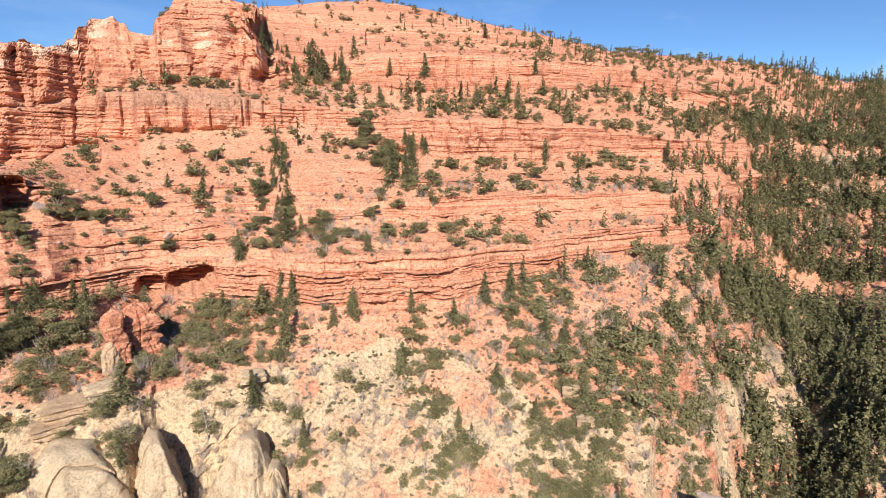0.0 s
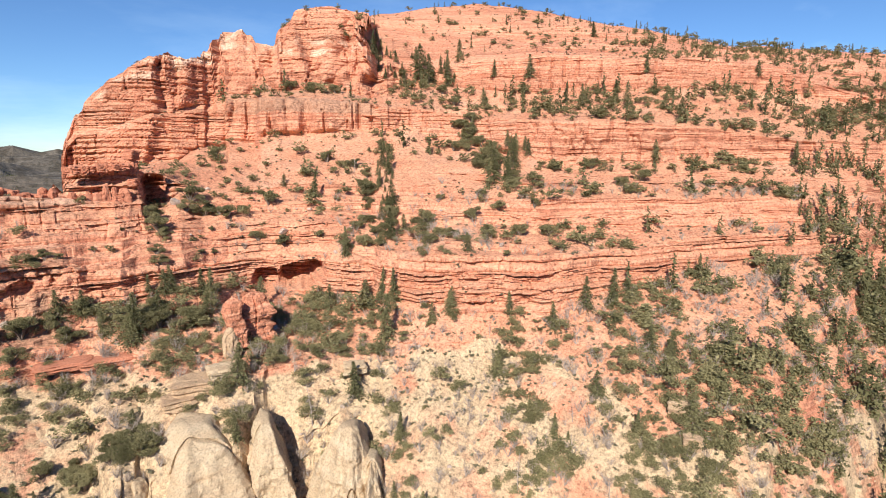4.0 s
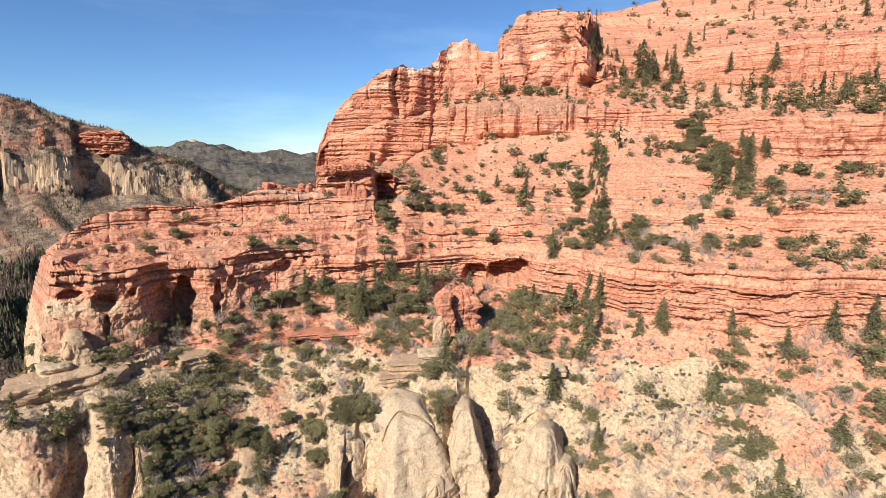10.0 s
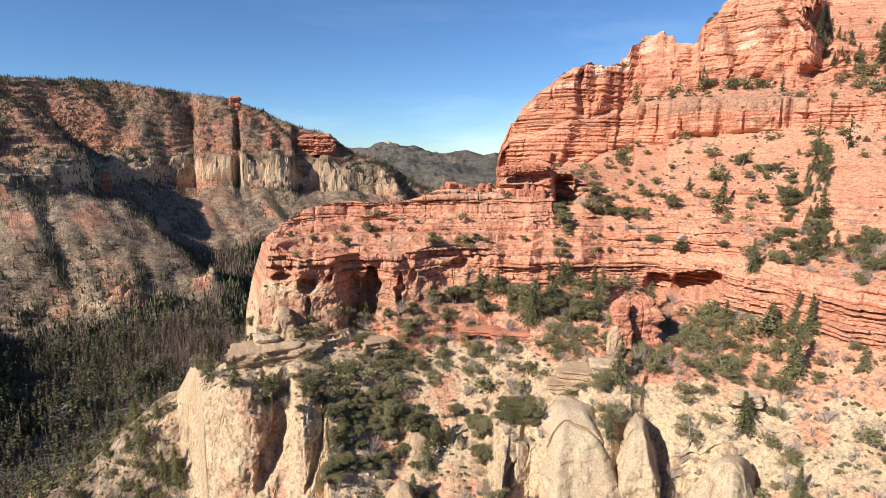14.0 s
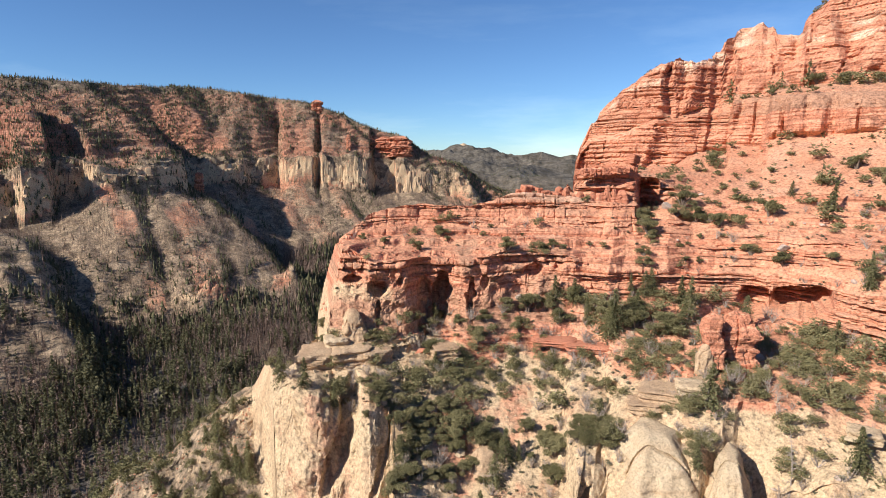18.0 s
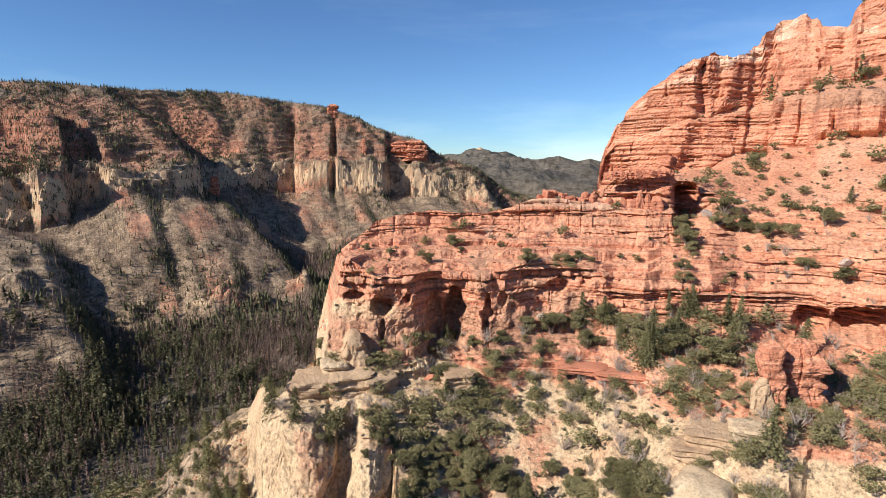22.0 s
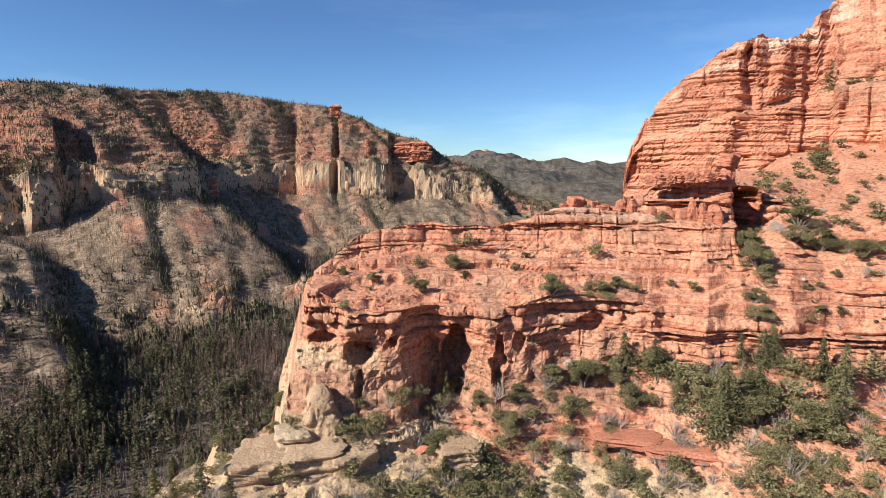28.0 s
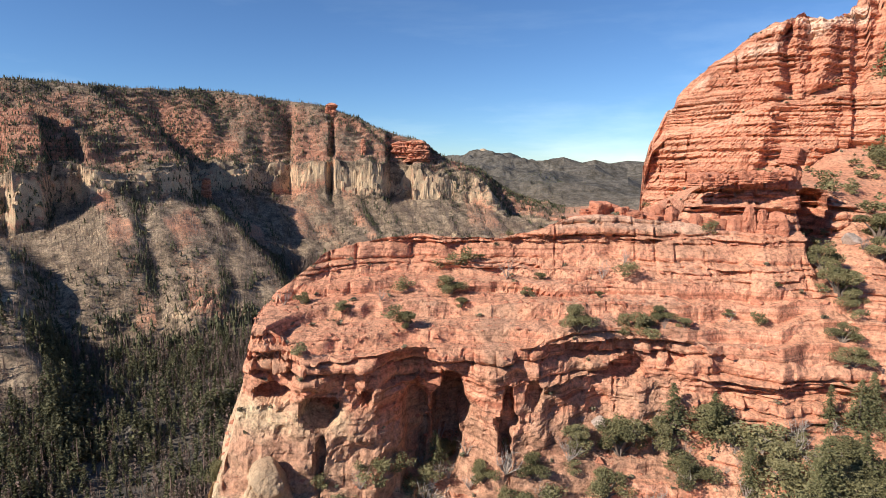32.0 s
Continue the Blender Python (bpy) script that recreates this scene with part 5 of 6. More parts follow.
# groves that follow the gullies: from az, el to az, el; half width in degrees, how many, height
for a0, e0, a1, e1, wide, count, tall, kind in (
        (-43.6, 0.3, -43.5, -6.8, 0.8, 19, 3.2, "fir"), (-43.9, -6.0, -42.8, -9.5, 0.8, 9, 2.6, "juniper"), (-42.8, 11.0, -43.6, 7.0, 0.35, 7, 4.6, "fir"),
        (-44.5, 9.5, -45.6, 6.0, 0.9, 9, 4.0, "fir"), (-46.8, 9.0, -48.0, 6.2, 1.0, 12, 4.2, "fir"), (-49.0, 8.6, -50.2, 6.4, 0.8, 8, 4.2, "fir"),
        (-51.0, 2.8, -54.0, -1.8, 0.9, 14, 3.4, "juniper"), (-53.5, 0.6, -56.6, -3.4, 1.0, 16, 3.2, "juniper"), (-56.5, 0.4, -58.0, -0.4, 0.6, 5, 4.6, "fir"),
        (-41.5, -2.4, -41.8, -7.4, 0.6, 9, 2.6, "juniper"), (-46.5, -6.8, -50.0, -8.8, 1.2, 9, 2.4, "juniper")):
    for k in range(count):
        s = (k + rng.uniform(0, 1)) / count
        p = on_slope(a0 + (a1 - a0) * s + rng.uniform(-wide, wide), e0 + (e1 - e0) * s + rng.uniform(-0.3, 0.3))
        plant(kind, p - (0, 0, 0.2), tall * rng.uniform(0.6, 1.35), rng, {"fir": "dark green conifer crowding a gully in the red slope", "juniper": "grey-green juniper crowding a gully in the red slope"}[kind])
LEDGE_JUNIPERS = (
    (27.3, 79.3, 82.9, 2.1), (32.3, 77.7, 82.0, 1.8), (39.2, 75.7, 80.2, 2.8), (45.4, 80.5, 81.9, 1.9), (43.9, 83.7, 82.9, 3.5), (48.1, 88.9, 86.1, 1.2), (53.0, 82.2, 82.9, 1.9), (55.1, 85.7, 84.6, 1.4), (57.2, 74.6, 80.6, 4.1), (64.0, 76.2, 79.3, 4.6), (67.2, 77.7, 81.3, 2.7), (61.3, 82.0, 83.1, 1.1), (75.8, 79.3, 81.2, 1.4), (88.8, 79.0, 82.3, 3.5), (85.0, 73.1, 78.3, 3.1), (88.8, 83.2, 85.8, 4.9), (90.3, 86.1, 87.7, 2.3), (96.8, 85.5, 86.6, 4.3), (101.0, 85.2, 85.9, 5.9), (94.2, 77.3, 80.6, 1.6), (94.2, 74.1, 78.6, 1.6), (81.0, 80.4, 83.9, 1.0), (98.9, 78.9, 82.5, 1.7), (69.3, 76.4, 80.5, 1.7),
)
FOOT_JUNIPERS = (
    (47.0, 69.1, 66.6, 3.1), (52.2, 68.9, 67.4, 3.8), (57.2, 71.1, 69.8, 3.2), (61.2, 71.0, 69.2, 5.7), (65.1, 71.7, 69.5, 5.1), (67.1, 68.7, 67.5, 4.3), (79.3, 61.4, 67.6, 5.7), (85.2, 61.0, 68.5, 7.4), (84.6, 63.4, 69.0, 3.0), (59.2, 68.0, 65.8, 4.2), (50.7, 66.4, 63.9, 4.8), (62.9, 65.2, 63.3, 4.2), (22.1, 66.6, 64.1, 2.8), (21.3, 71.4, 66.1, 3.0), (43.1, 75.2, 66.0, 3.4), (70.5, 71.8, 70.9, 4.4), (78.0, 63.2, 68.5, 6.5), (41.2, 65.4, 62.5, 3.6), (75.0, 67.0, 69.0, 5.0), (81.0, 65.5, 69.5, 5.0),
)
FOOT_FIRS = (
    (71.8, 66.2, 67.5, 6.0), (74.1, 61.2, 66.5, 8.0), (85.7, 70.0, 71.8, 6.0),
)
SLOPE_JUNIPERS = (
    (138.8, 87.9, 96.7, 4.9), (139.8, 82.6, 95.2, 4.0), (142.0, 80.4, 95.2, 4.0), (121.8, 118.3, 98.2, 6.3), (100.2, 89.8, 88.4, 6.6), (104.3, 80.7, 84.7, 4.2), (108.7, 81.3, 85.8, 3.6), (88.3, 79.9, 83.0, 5.3), (85.4, 74.9, 79.3, 3.2), (115.1, 80.7, 87.0, 5.8), (107.1, 73.1, 79.0, 4.1), (110.5, 68.4, 78.7, 4.7), (123.9, 58.6, 81.6, 4.0), (119.6, 51.6, 78.9, 4.4), (117.3, 54.7, 78.7, 3.8), (116.6, 63.1, 80.9, 2.4), (136.3, 68.9, 89.0, 7.4), (134.1, 46.4, 83.5, 5.9), (125.3, 37.3, 80.5, 4.1), (142.0, 38.2, 83.9, 5.3), (130.7, 31.9, 80.8, 3.0), (137.0, 30.7, 81.5, 4.3), (150.4, 41.9, 88.8, 3.5), (143.2, 49.7, 87.9, 2.8), (146.8, 34.8, 86.4, 4.0),
)
UPPER_JUNIPERS = (
    (149.8, 26.9, 87.0, 3.9), (142.2, 25.4, 81.8, 5.0), (146.2, 20.6, 81.5, 5.0), (131.2, 21.4, 79.1, 2.3), (161.2, 34.4, 92.1, 4.3), (179.9, 27.7, 95.2, 4.7), (172.3, 15.7, 91.5, 4.4), (178.7, 13.2, 92.6, 7.6), (167.8, 65.9, 99.9, 5.1), (178.4, 67.1, 108.0, 8.9), (162.4, 112.5, 119.0, 7.0), (157.8, 119.3, 120.3, 5.1), (142.1, 127.4, 117.3, 3.6), (153.2, 124.8, 120.5, 5.1), (187.3, 80.9, 115.0, 4.9), (195.8, 103.0, 122.9, 13.0), (194.6, 93.0, 120.0, 8.3), (193.2, 111.7, 126.6, 8.8), (166.4, 19.7, 90.9, 2.8), (96.8, 73.7, 78.5, 2.0),
)


def snapped(p):
    """The corner of the escarpment nearest to a place."""
    d = ((FIELD["P"] - np.array(p)) ** 2).sum(-1)
    return FIELD["P"].reshape(-1, 3)[int(np.argmin(d))]


for x, y, z, tall in LEDGE_JUNIPERS + FOOT_JUNIPERS + SLOPE_JUNIPERS + UPPER_JUNIPERS:
    plant("juniper", snapped((x, y, z)) - (0, 0, 0.1), 0.8 * min(tall, 5.5), rng, "rounded grey-green juniper on the red slope", fine=y < 95 and x < 105)
for x, y, z, tall in FOOT_FIRS:
    plant("fir", snapped((x, y, z)) - (0, 0, 0.2), tall, rng, "large dark green fir under the red cliff", fine=True)
P, A, V, rng = scatter({k: tuple((0.66 if k < 6 else 0.95) * d for d in line) for k, line in D_JUN.items()}, 101, 1.6)
H = rng.gamma(4.5, 0.36, len(P)) + 0.6
order = near_first(P)
for i in order[:135]:
    plant("juniper", P[i] - (0, 0, 0.1), H[i] * 1.1, rng, fine=P[i][1] > 30 and H[i] > 1.2)
by = np.hypot(P[:, 0] - 44, P[:, 1] - 20)
for pick, kinds in ((order[135:][by[order[135:]] < 92], NEARJUNIPERS), (order[135:][by[order[135:]] >= 92], FARJUNIPERS)):
    many("juniper_scrub", [q[1] for q in kinds], P[pick], H[pick], H[pick] * 1.3, rng, JUNIPER, "grey-green juniper and pinyon scrub on the slopes", "shrubs")
P, A, V, rng = scatter(D_FIR, 202, 1.0)
H = rng.gamma(7, 0.6, len(P)) + 1.2
H = np.where(A < -88, H * 1.2, H) * np.where(V > 12, 0.62, 1)
order = near_first(P)
for i in order[:235]:
    plant("fir", P[i] - (0, 0, 0.15), H[i], rng)
rest = order[235:]
many("conifer_wood", [joined(q) for q in FARFIRS], P[rest], H[rest], H[rest] * 1.1, rng, FIR, "dense dark conifer wood filling the side draw", "trees")
# the wood of the side draw: close-set on steep and gentle ground alike
rng = np.random.default_rng(212)
A, P = FIELD["A"], FIELD["P"]
start = np.interp(P[..., 2], (20, 45, 62, 80, 100, 125, 140), (97, 92, 84, 85.5, 88, 93, 96)) + 2.2 * fbm(P[..., 0] / 18, P[..., 1] / 18, 0, 3, 213)
dens = FIELD["area"] * (FIELD["V"] > 0.6) * (FIELD["V"] < 14.2) * (0.012 * smoothstep(-A - start, -7, 0) + 0.05 * smoothstep(-A - start, 0, 6)) * np.clip(1 + 1.4 * vnoise(P[..., 0] / 12, P[..., 1] / 12, 0, 214), 0.15, 3)
u, v = np.nonzero(rng.random(A.shape) < dens)
P = P[u, v]
H = rng.gamma(7, 0.72, len(P)) + 1.5
many("conifer_wood", [joined(q) for q in FARFIRS], P - (0, 0, 0.2), H, H * 1.05, rng, FIR, "dense dark conifer wood filling the side draw", "trees")
P, A, V, rng = scatter({k: tuple(0.75 * min(d, 0.15) for d in D_JUN[k]) for k in (1, 2, 4, 6)}, 303, 1.0)
order = near_first(P)
H = rng.uniform(0.8, 2.8, len(P))
for i in order[:290]:
    plant("bare", P[i], H[i], rng)
rest = order[290:]
many("bare_scrub", [dead_parts(rng, 9) for k in range(3)], P[rest], H[rest], H[rest] * 1.1, rng, DEAD, "leafless grey scrub on the slopes", "shrubs")
# dead standing trees
SNAG_PLACES = ((-35.2, -28.2, 6.0), (-58.0, -33.5, 4.3), (-60.8, -30.5, 3.2), (-68.0, -33.7, 3.0), (-54.6, -18.9, 2.3), (-44.7, -21.1, 2.5), (-86.0, -22.8, 1.8), (-40.5, -2.0, 1.9), (-78.3, -24.0, 2.1), (-33.5, -20.8, 2.1), (-63.6, -26.7, 2.7), (-89.4, -19.2, 2.0))


def snag_parts(rng):
    h = np.linspace(0, 1, 8)
    sticks = [tube(np.stack([0.03 * np.sin(4 * h), 0.02 * h, h], 1), 0.013 * (1 - 0.85 * h), 6)]
    for k in range(46):
        z = rng.uniform(0.25, 0.97)
        turn, far = rng.uniform(0, 6.28), rng.uniform(0.04, 0.15) * (1.15 - z)
        d = np.array([np.cos(turn), np.sin(turn), 0.15])
        a = np.array([0.03 * np.sin(4 * z), 0.02 * z, z])
        sticks.append(tube(np.array([a, a + d * far, a + d * far * 1.7 - (0, 0, 0.02)]), [0.004, 0.0025, 0.001], 3))
    return joined(sticks)


SNAGS = [mesh_of("dead_tree", *snag_parts(rng), DEAD) for k in range(3)]
for k, (az, el, tall) in enumerate(SNAG_PLACES):
    p = on_slope(az, el)
    ob = new("dead_tree", SNAGS[k % 3])
    s = math.hypot(p[0] - HUB[0], p[1] - HUB[1]) * radians(tall) / math.cos(radians(el))
    ob.matrix_world = Matrix.LocRotScale(Vector(p) - Vector((0, 0, 0.2)), Euler((rng.normal() * 0.06, rng.normal() * 0.06, k)), Vector((s, s, s)))
    tagged(ob, "bare grey dead tree standing on the slope", "tree", "dead trees on the slopes")
# low sage and grass tufts, and loose stones
P, A, V, rng = scatter({k: tuple(1.3 * max(d, 0.03) for d in D_JUN[k]) for k in D_JUN}, 505, 0.8)
H = rng.uniform(0.25, 0.75, len(P))
many("sagebrush", [juniper_parts(rng, 3, 6, spray=0.22)[1] for k in range(3)], P, H, H * 1.6, rng, SAGE, "low grey-green sage and grass tufts", "shrubs")


def far_fir(rng, wide):
    """A far conifer: ragged tiers."""
    pieces = [tube(np.array([[0, 0, 0], [0, 0, 0.9]]), [0.014, 0.004], 3)]
    for z, w in ((0.14, 1.0), (0.42, 0.72), (0.68, 0.4)):
        a = np.arange(5) * 2 * np.pi / 5 + rng.uniform(0, 1)
        r = wide * w * rng.uniform(0.5, 1.3, 5)
        v = np.concatenate([np.stack([np.cos(a) * r, np.sin(a) * r, z + rng.uniform(-0.08, 0.08, 5)], 1), [[0, 0, z + 0.33]]])
        pieces.append((v, np.array([(k, (k + 1) % 5, 5) for k in range(5)])))
    return joined(pieces)


def between(u, v, rng):
    """Places on the canyon's sheet, strewn between its corners."""
    Q = PLAIN["P"]
    u, v = np.minimum(u, Q.shape[0] - 2), np.minimum(v, Q.shape[1] - 2)
    a, b = rng.random((len(u), 1)), rng.random((len(u), 1))
    return (1 - a) * ((1 - b) * Q[u, v] + b * Q[u, v + 1]) + a * ((1 - b) * Q[u + 1, v] + b * Q[u + 1, v + 1])


# woods of the canyon floor and far wall, part of them burnt
rng = np.random.default_rng(404)
dens = np.interp(PLAIN["V"], (0.9, 1.0, 2.0, 2.8, 3.2, 4, 4.95, 5, 7, 7.8, 8.0, 8.3, 9, 10, 10.1), (0, .09, .13, .085, .045, .035, 0, .05, .06, .06, .05, .03, .006, .004, 0))
# thick wood on the slopes that face away from the sun
lee = smoothstep(PLAIN["away"], 0.25, 0.6)
dens = dens * (1 + 2.2 * lee * (PLAIN["V"] > 3)) * (1 + 0.3 * (PLAIN["R"] < 560)) * PLAIN["area"] * (np.abs(PLAIN["A"] - 16) < 29) * np.clip(1 + 1.5 * vnoise(PLAIN["P"][..., 0] / 60, PLAIN["P"][..., 1] / 60, 0, 9), 0.5, 3)
u, v = np.nonzero(rng.random(dens.shape) < dens)
P, V, lee = between(u, v, rng), PLAIN["V"][u, v], lee[u, v]
H = (rng.gamma(6, 1.05, len(P)) + 2.5) * np.where(V > 2.8, 0.52, 1)
burnt = rng.random(len(P)) < np.clip(np.interp(V, (1, 2, 3, 4.9, 5, 8, 9), (.78, .82, .95, .95, .5, .4, .1)) + 0.5 * vnoise(P[:, 0] / 80, P[:, 1] / 80, 0, 10) - 0.7 * lee, 0, 1)
kinds = [far_fir(rng, w) for w in (0.16, 0.23, 0.30)]
snags = [far_fir(rng, w) for w in (0.045, 0.07, 0.11)]
spare = [tube(np.array([[0, 0, 0], [0.02, 0, 0.5], [0.01, 0.01, 1.0]]), [0.022, 0.016, 0.004], 4) for k in range(2)]
near = np.hypot(P[:, 0] - HUB[0], P[:, 1] - HUB[1]) < 520
green = near & ~burnt
many("canyon_forest", [fir_parts(rng, 15, 3, 0, w, 0.125)[1] for w in (0.19, 0.24, 0.30)], P[green], H[green], H[green], rng, FOREST, "dark conifers on the canyon floor below the promontory", "trees")
brown = near & burnt
many("burnt_forest", [fir_parts(rng, 12, 3, 0, w, 0.085)[1] for w in (0.11, 0.15, 0.20)] + [joined([spike]) for spike in spare], P[brown], H[brown], H[brown], rng, BURNT, "fire-killed conifers on the canyon floor", "trees")
burnt, far = burnt & ~near, ~burnt & ~near
many("canyon_forest", kinds, P[far], H[far], H[far], rng, FOREST, "dark conifer forest on the canyon floor and opposite wall", "trees")
# thin burnt poles, close-set over the whole talus
rng = np.random.default_rng(405)
spikes = [joined([tube(np.array([[0, 0, 0], [0.03, 0, 1.0]]), [w, 0.004], 3), tube(np.array([[0, 0, 0.5], [0.09 * t, 0.05, 0.62]]), [0.012, 0.004], 3)]) for w, t in ((0.022, 1), (0.028, -1), (0.034, 0.5))]
dens = np.interp(PLAIN["V"], (1.8, 2.2, 3, 3.9, 4, 4.9, 5, 7.8, 8.2, 8.4), (0, .10, .13, .12, 0, 0, .05, .05, .03, 0)) * PLAIN["area"] * (np.abs(PLAIN["A"] - 16) < 25)
dens = dens * np.clip(1 + 1.2 * vnoise(PLAIN["P"][..., 0] / 35, PLAIN["P"][..., 1] / 35, 0, 12), 0.2, 3)
u, v = np.nonzero(rng.random(dens.shape) < dens)
T = rng.gamma(6, 0.5, len(u)) + 1.2
many("burnt_poles", spikes, between(u, v, rng), T, T, rng, BURNT, "thin fire-killed trunks all over the opposite talus", "trees")
many("burnt_forest", snags, P[burnt], H[burnt], H[burnt], rng, BURNT, "standing fire-killed trees on the opposite wall", "trees")

# ---- rocks that stand free ----
def ground_at(az, r):
    """Height of the escarpment's surface at a bearing and distance; the outermost slope there."""
    k = int(np.argmin(np.abs(FIELD["az"] - az)))
    p, v = FIELD["P"][k], FIELD["v"]
    d = np.abs(np.hypot(p[:, 0] - HUB[0], p[:, 1] - HUB[1]) - r) + 50 * (v < 0.9)
    return float(p[int(np.argmin(d)), 2])


def crag_mesh(name, rx, ry, h, seed, material, nu=80, nv=90):
    """A ragged crag: ledges that step in and out, knobs, and an uneven top."""
    rng = np.random.default_rng(seed)
    U, T = np.meshgrid(np.arange(nu) * 2 * np.pi / nu, np.linspace(0, 1, nv), indexing="ij")
    tops = np.cumsum(rng.uniform(0.4, 1.3, 40))
    at = np.searchsorted(tops, T * h + 0.25 * np.sin(3 * U + seed))
    ledge = rng.uniform(-0.16, 0.16, 42)[at]
    rad = (1.05 - 0.22 * T) * (1 - T ** 14) ** 0.5 * (np.abs(np.cos(U)) ** 5 + np.abs(np.sin(U)) ** 5) ** -0.2
    x, y, z = rx * rad * np.cos(U), ry * rad * np.sin(U), T * h
    lump = fbm(x / 1.5 + seed, y / 1.5, z / 1.9, 4, seed, 0.6)
    split = np.exp(-(vnoise(x / 1.1 + seed, y / 1.1, z / 6, seed + 4) / 0.10) ** 2)
    g = 1 + 0.15 * lump + 0.8 * ledge + 0.12 * np.round(2 * vnoise(np.cos(U) * 1.7 + seed, np.sin(U) * 1.7, z / 0.9, seed + 2)) / 2 - 0.28 * split
    x = x * g + 0.2 * rx * vnoise(seed, 0, z / 3, seed + 7)
    y = y * g + 0.2 * ry * vnoise(seed, 0, z / 3, seed + 8)
    z = z + T ** 3 * 0.7 * fbm(x / 1.2, y / 1.2, seed, 3, seed + 3)
    return mesh_of(name, np.stack([x, y, z], -1).reshape(-1, 3), grid_faces(nu, nv, True)[:, [0, 3, 2, 1]], material)


def column_mesh(name, rx, ry, h, seed, material, top=4.0, flare=0.2, rough=0.16, beds=0.06, nu=56, nv=44, faces=6):
    """A standing rock: broken faces leaning inwards, a worn top, clefts and beds."""
    rng = np.random.default_rng(seed)
    u = np.arange(nu) * 2 * np.pi / nu
    s = np.concatenate([np.linspace(0, 0.8, nv // 2), 1 - 0.2 * (1 - np.linspace(0, 1, nv - nv // 2 + 1)[1:]) ** 1.6])
    U, T = np.meshgrid(u, s, indexing="ij")
    total = 0
    for k in range(faces):
        turn = (k + rng.uniform(-0.3, 0.3)) * 2 * np.pi / faces
        d = rng.uniform(0.78, 1.0) * (1 + flare * (1 - T)) - rng.uniform(0.0, 0.32) * smoothstep(T, 1 - min(1.0, 2.4 * max(rx, ry) / h), 1) ** 1.2
        total = total + (np.maximum(np.cos(U - turn), 0) / np.maximum(d, 0.1)) ** 14
    rad = np.minimum(total ** (-1 / 14), 1.2 + flare) * (1 - T ** (top * max(1.0, h / (3 * max(rx, ry))))) ** 0.3
    x, y, z = rx * rad * np.cos(U), ry * rad * np.sin(U), T * h
    size = min(rx, ry)
    n = fbm(x / size * 0.9 + seed, y / size * 0.9, z / size * 0.5, 4, seed, 0.55)
    small = fbm(x / 0.9 + seed, y / 0.9, z / 0.6, 3, seed + 1)
    bed = vnoise(seed, 0.1 * x, z / 0.55, seed + 9) + vnoise(seed, 0.1 * y, z / 1.7, seed + 10)
    cleft = np.exp(-(vnoise(x / size * 0.8, y / size * 0.8 + seed, z / size * 0.25, seed + 5) / 0.05) ** 2)
    g = 1 + rough * 1.3 * n + 0.045 * small * min(1.0, 2.5 / size) + beds * 0.6 * bed - 0.2 * cleft
    x, y = x * g, y * g
    z = z + 0.10 * size * fbm(x / size + seed, y / size, 0, 3, seed + 3) * T + rng.uniform(-0.25, 0.25) * y * T ** 6
    v = np.stack([x, y, z], -1).reshape(-1, 3)
    return mesh_of(name, v, grid_faces(nu, len(s), True)[:, [0, 3, 2, 1]], material)


def boulder_mesh(name, seed, material, nu=22, nv=15, cuts=14):
    """A boulder about two metres through, with broken faces."""
    rng = np.random.default_rng(seed)
    n = rng.normal(size=(cuts, 3))
    n /= np.linalg.norm(n, axis=1)[:, None]
    d = rng.uniform(0.5, 0.9, cuts)
    U, T = np.meshgrid(np.arange(nu) * 2 * np.pi / nu, np.linspace(0.02, np.pi - 0.02, nv), indexing="ij")
    w = np.stack([np.sin(T) * np.cos(U), np.sin(T) * np.sin(U), np.cos(T)], -1)
    r = np.min(d / np.maximum(w @ n.T, 0.05), axis=-1).clip(0, 1.15)
    r = r * (1 + 0.07 * fbm(w[..., 0] * 2.5 + seed, w[..., 1] * 2.5, w[..., 2] * 2.5, 3, seed))
    return mesh_of(name, (w * r[..., None]).reshape(-1, 3), grid_faces(nu, nv, True), material)


# pale domes and fins under the shelf: az, distance, top, half width across, half depth, height, seed
for az, r, top, wa, wd, h, seed in (
        (-6.8, 88, 52.6, 2.6, 2.6, 9, 5), (-4.9, 78, 49.5, 4.2, 4.2, 16, 6), (-11.4, 100, 58.0, 2.3, 2.4, 9, 41), (-13.9, 98.5, 57.0, 2.6, 2.6, 9, 42),
        (-18.2, 84, 54.0, 3.0, 5.0, 24, 31), (-23.4, 86.5, 60.2, 6.4, 7.5, 32, 32), (-30.4, 85, 59.2, 3.4, 7.0, 30, 33), (-27.2, 77, 50.5, 1.8, 4.0, 20, 34),
        (-39.4, 82, 58.0, 4.6, 8.0, 27, 35), (-41.6, 79, 54.0, 2.6, 6.0, 22, 36), (-52.5, 78, 49.0, 1.8, 3.0, 8, 38), (-56.5, 74, 45.6, 1.6, 3.0, 8, 39)):
    x, y = polar(az, r)
    ob = new("sandstone_dome", column_mesh("sandstone_dome", wa, wd, h, seed, PALE_STONE if az < -15 else TAN_STONE, 5.0 if wa > 5 else 2.8, 1.35 if wa > 5 else 0.6, 0.24 if wa > 5 else 0.34, 0.035, 150, 120, 5))
    ob.matrix_world = pose(x, y, top - h, 0, 0, az)
    tagged(ob, "pale cream sandstone dome with weathered dark clefts below the shelf", "rock dome", "pale domes under the shelf")

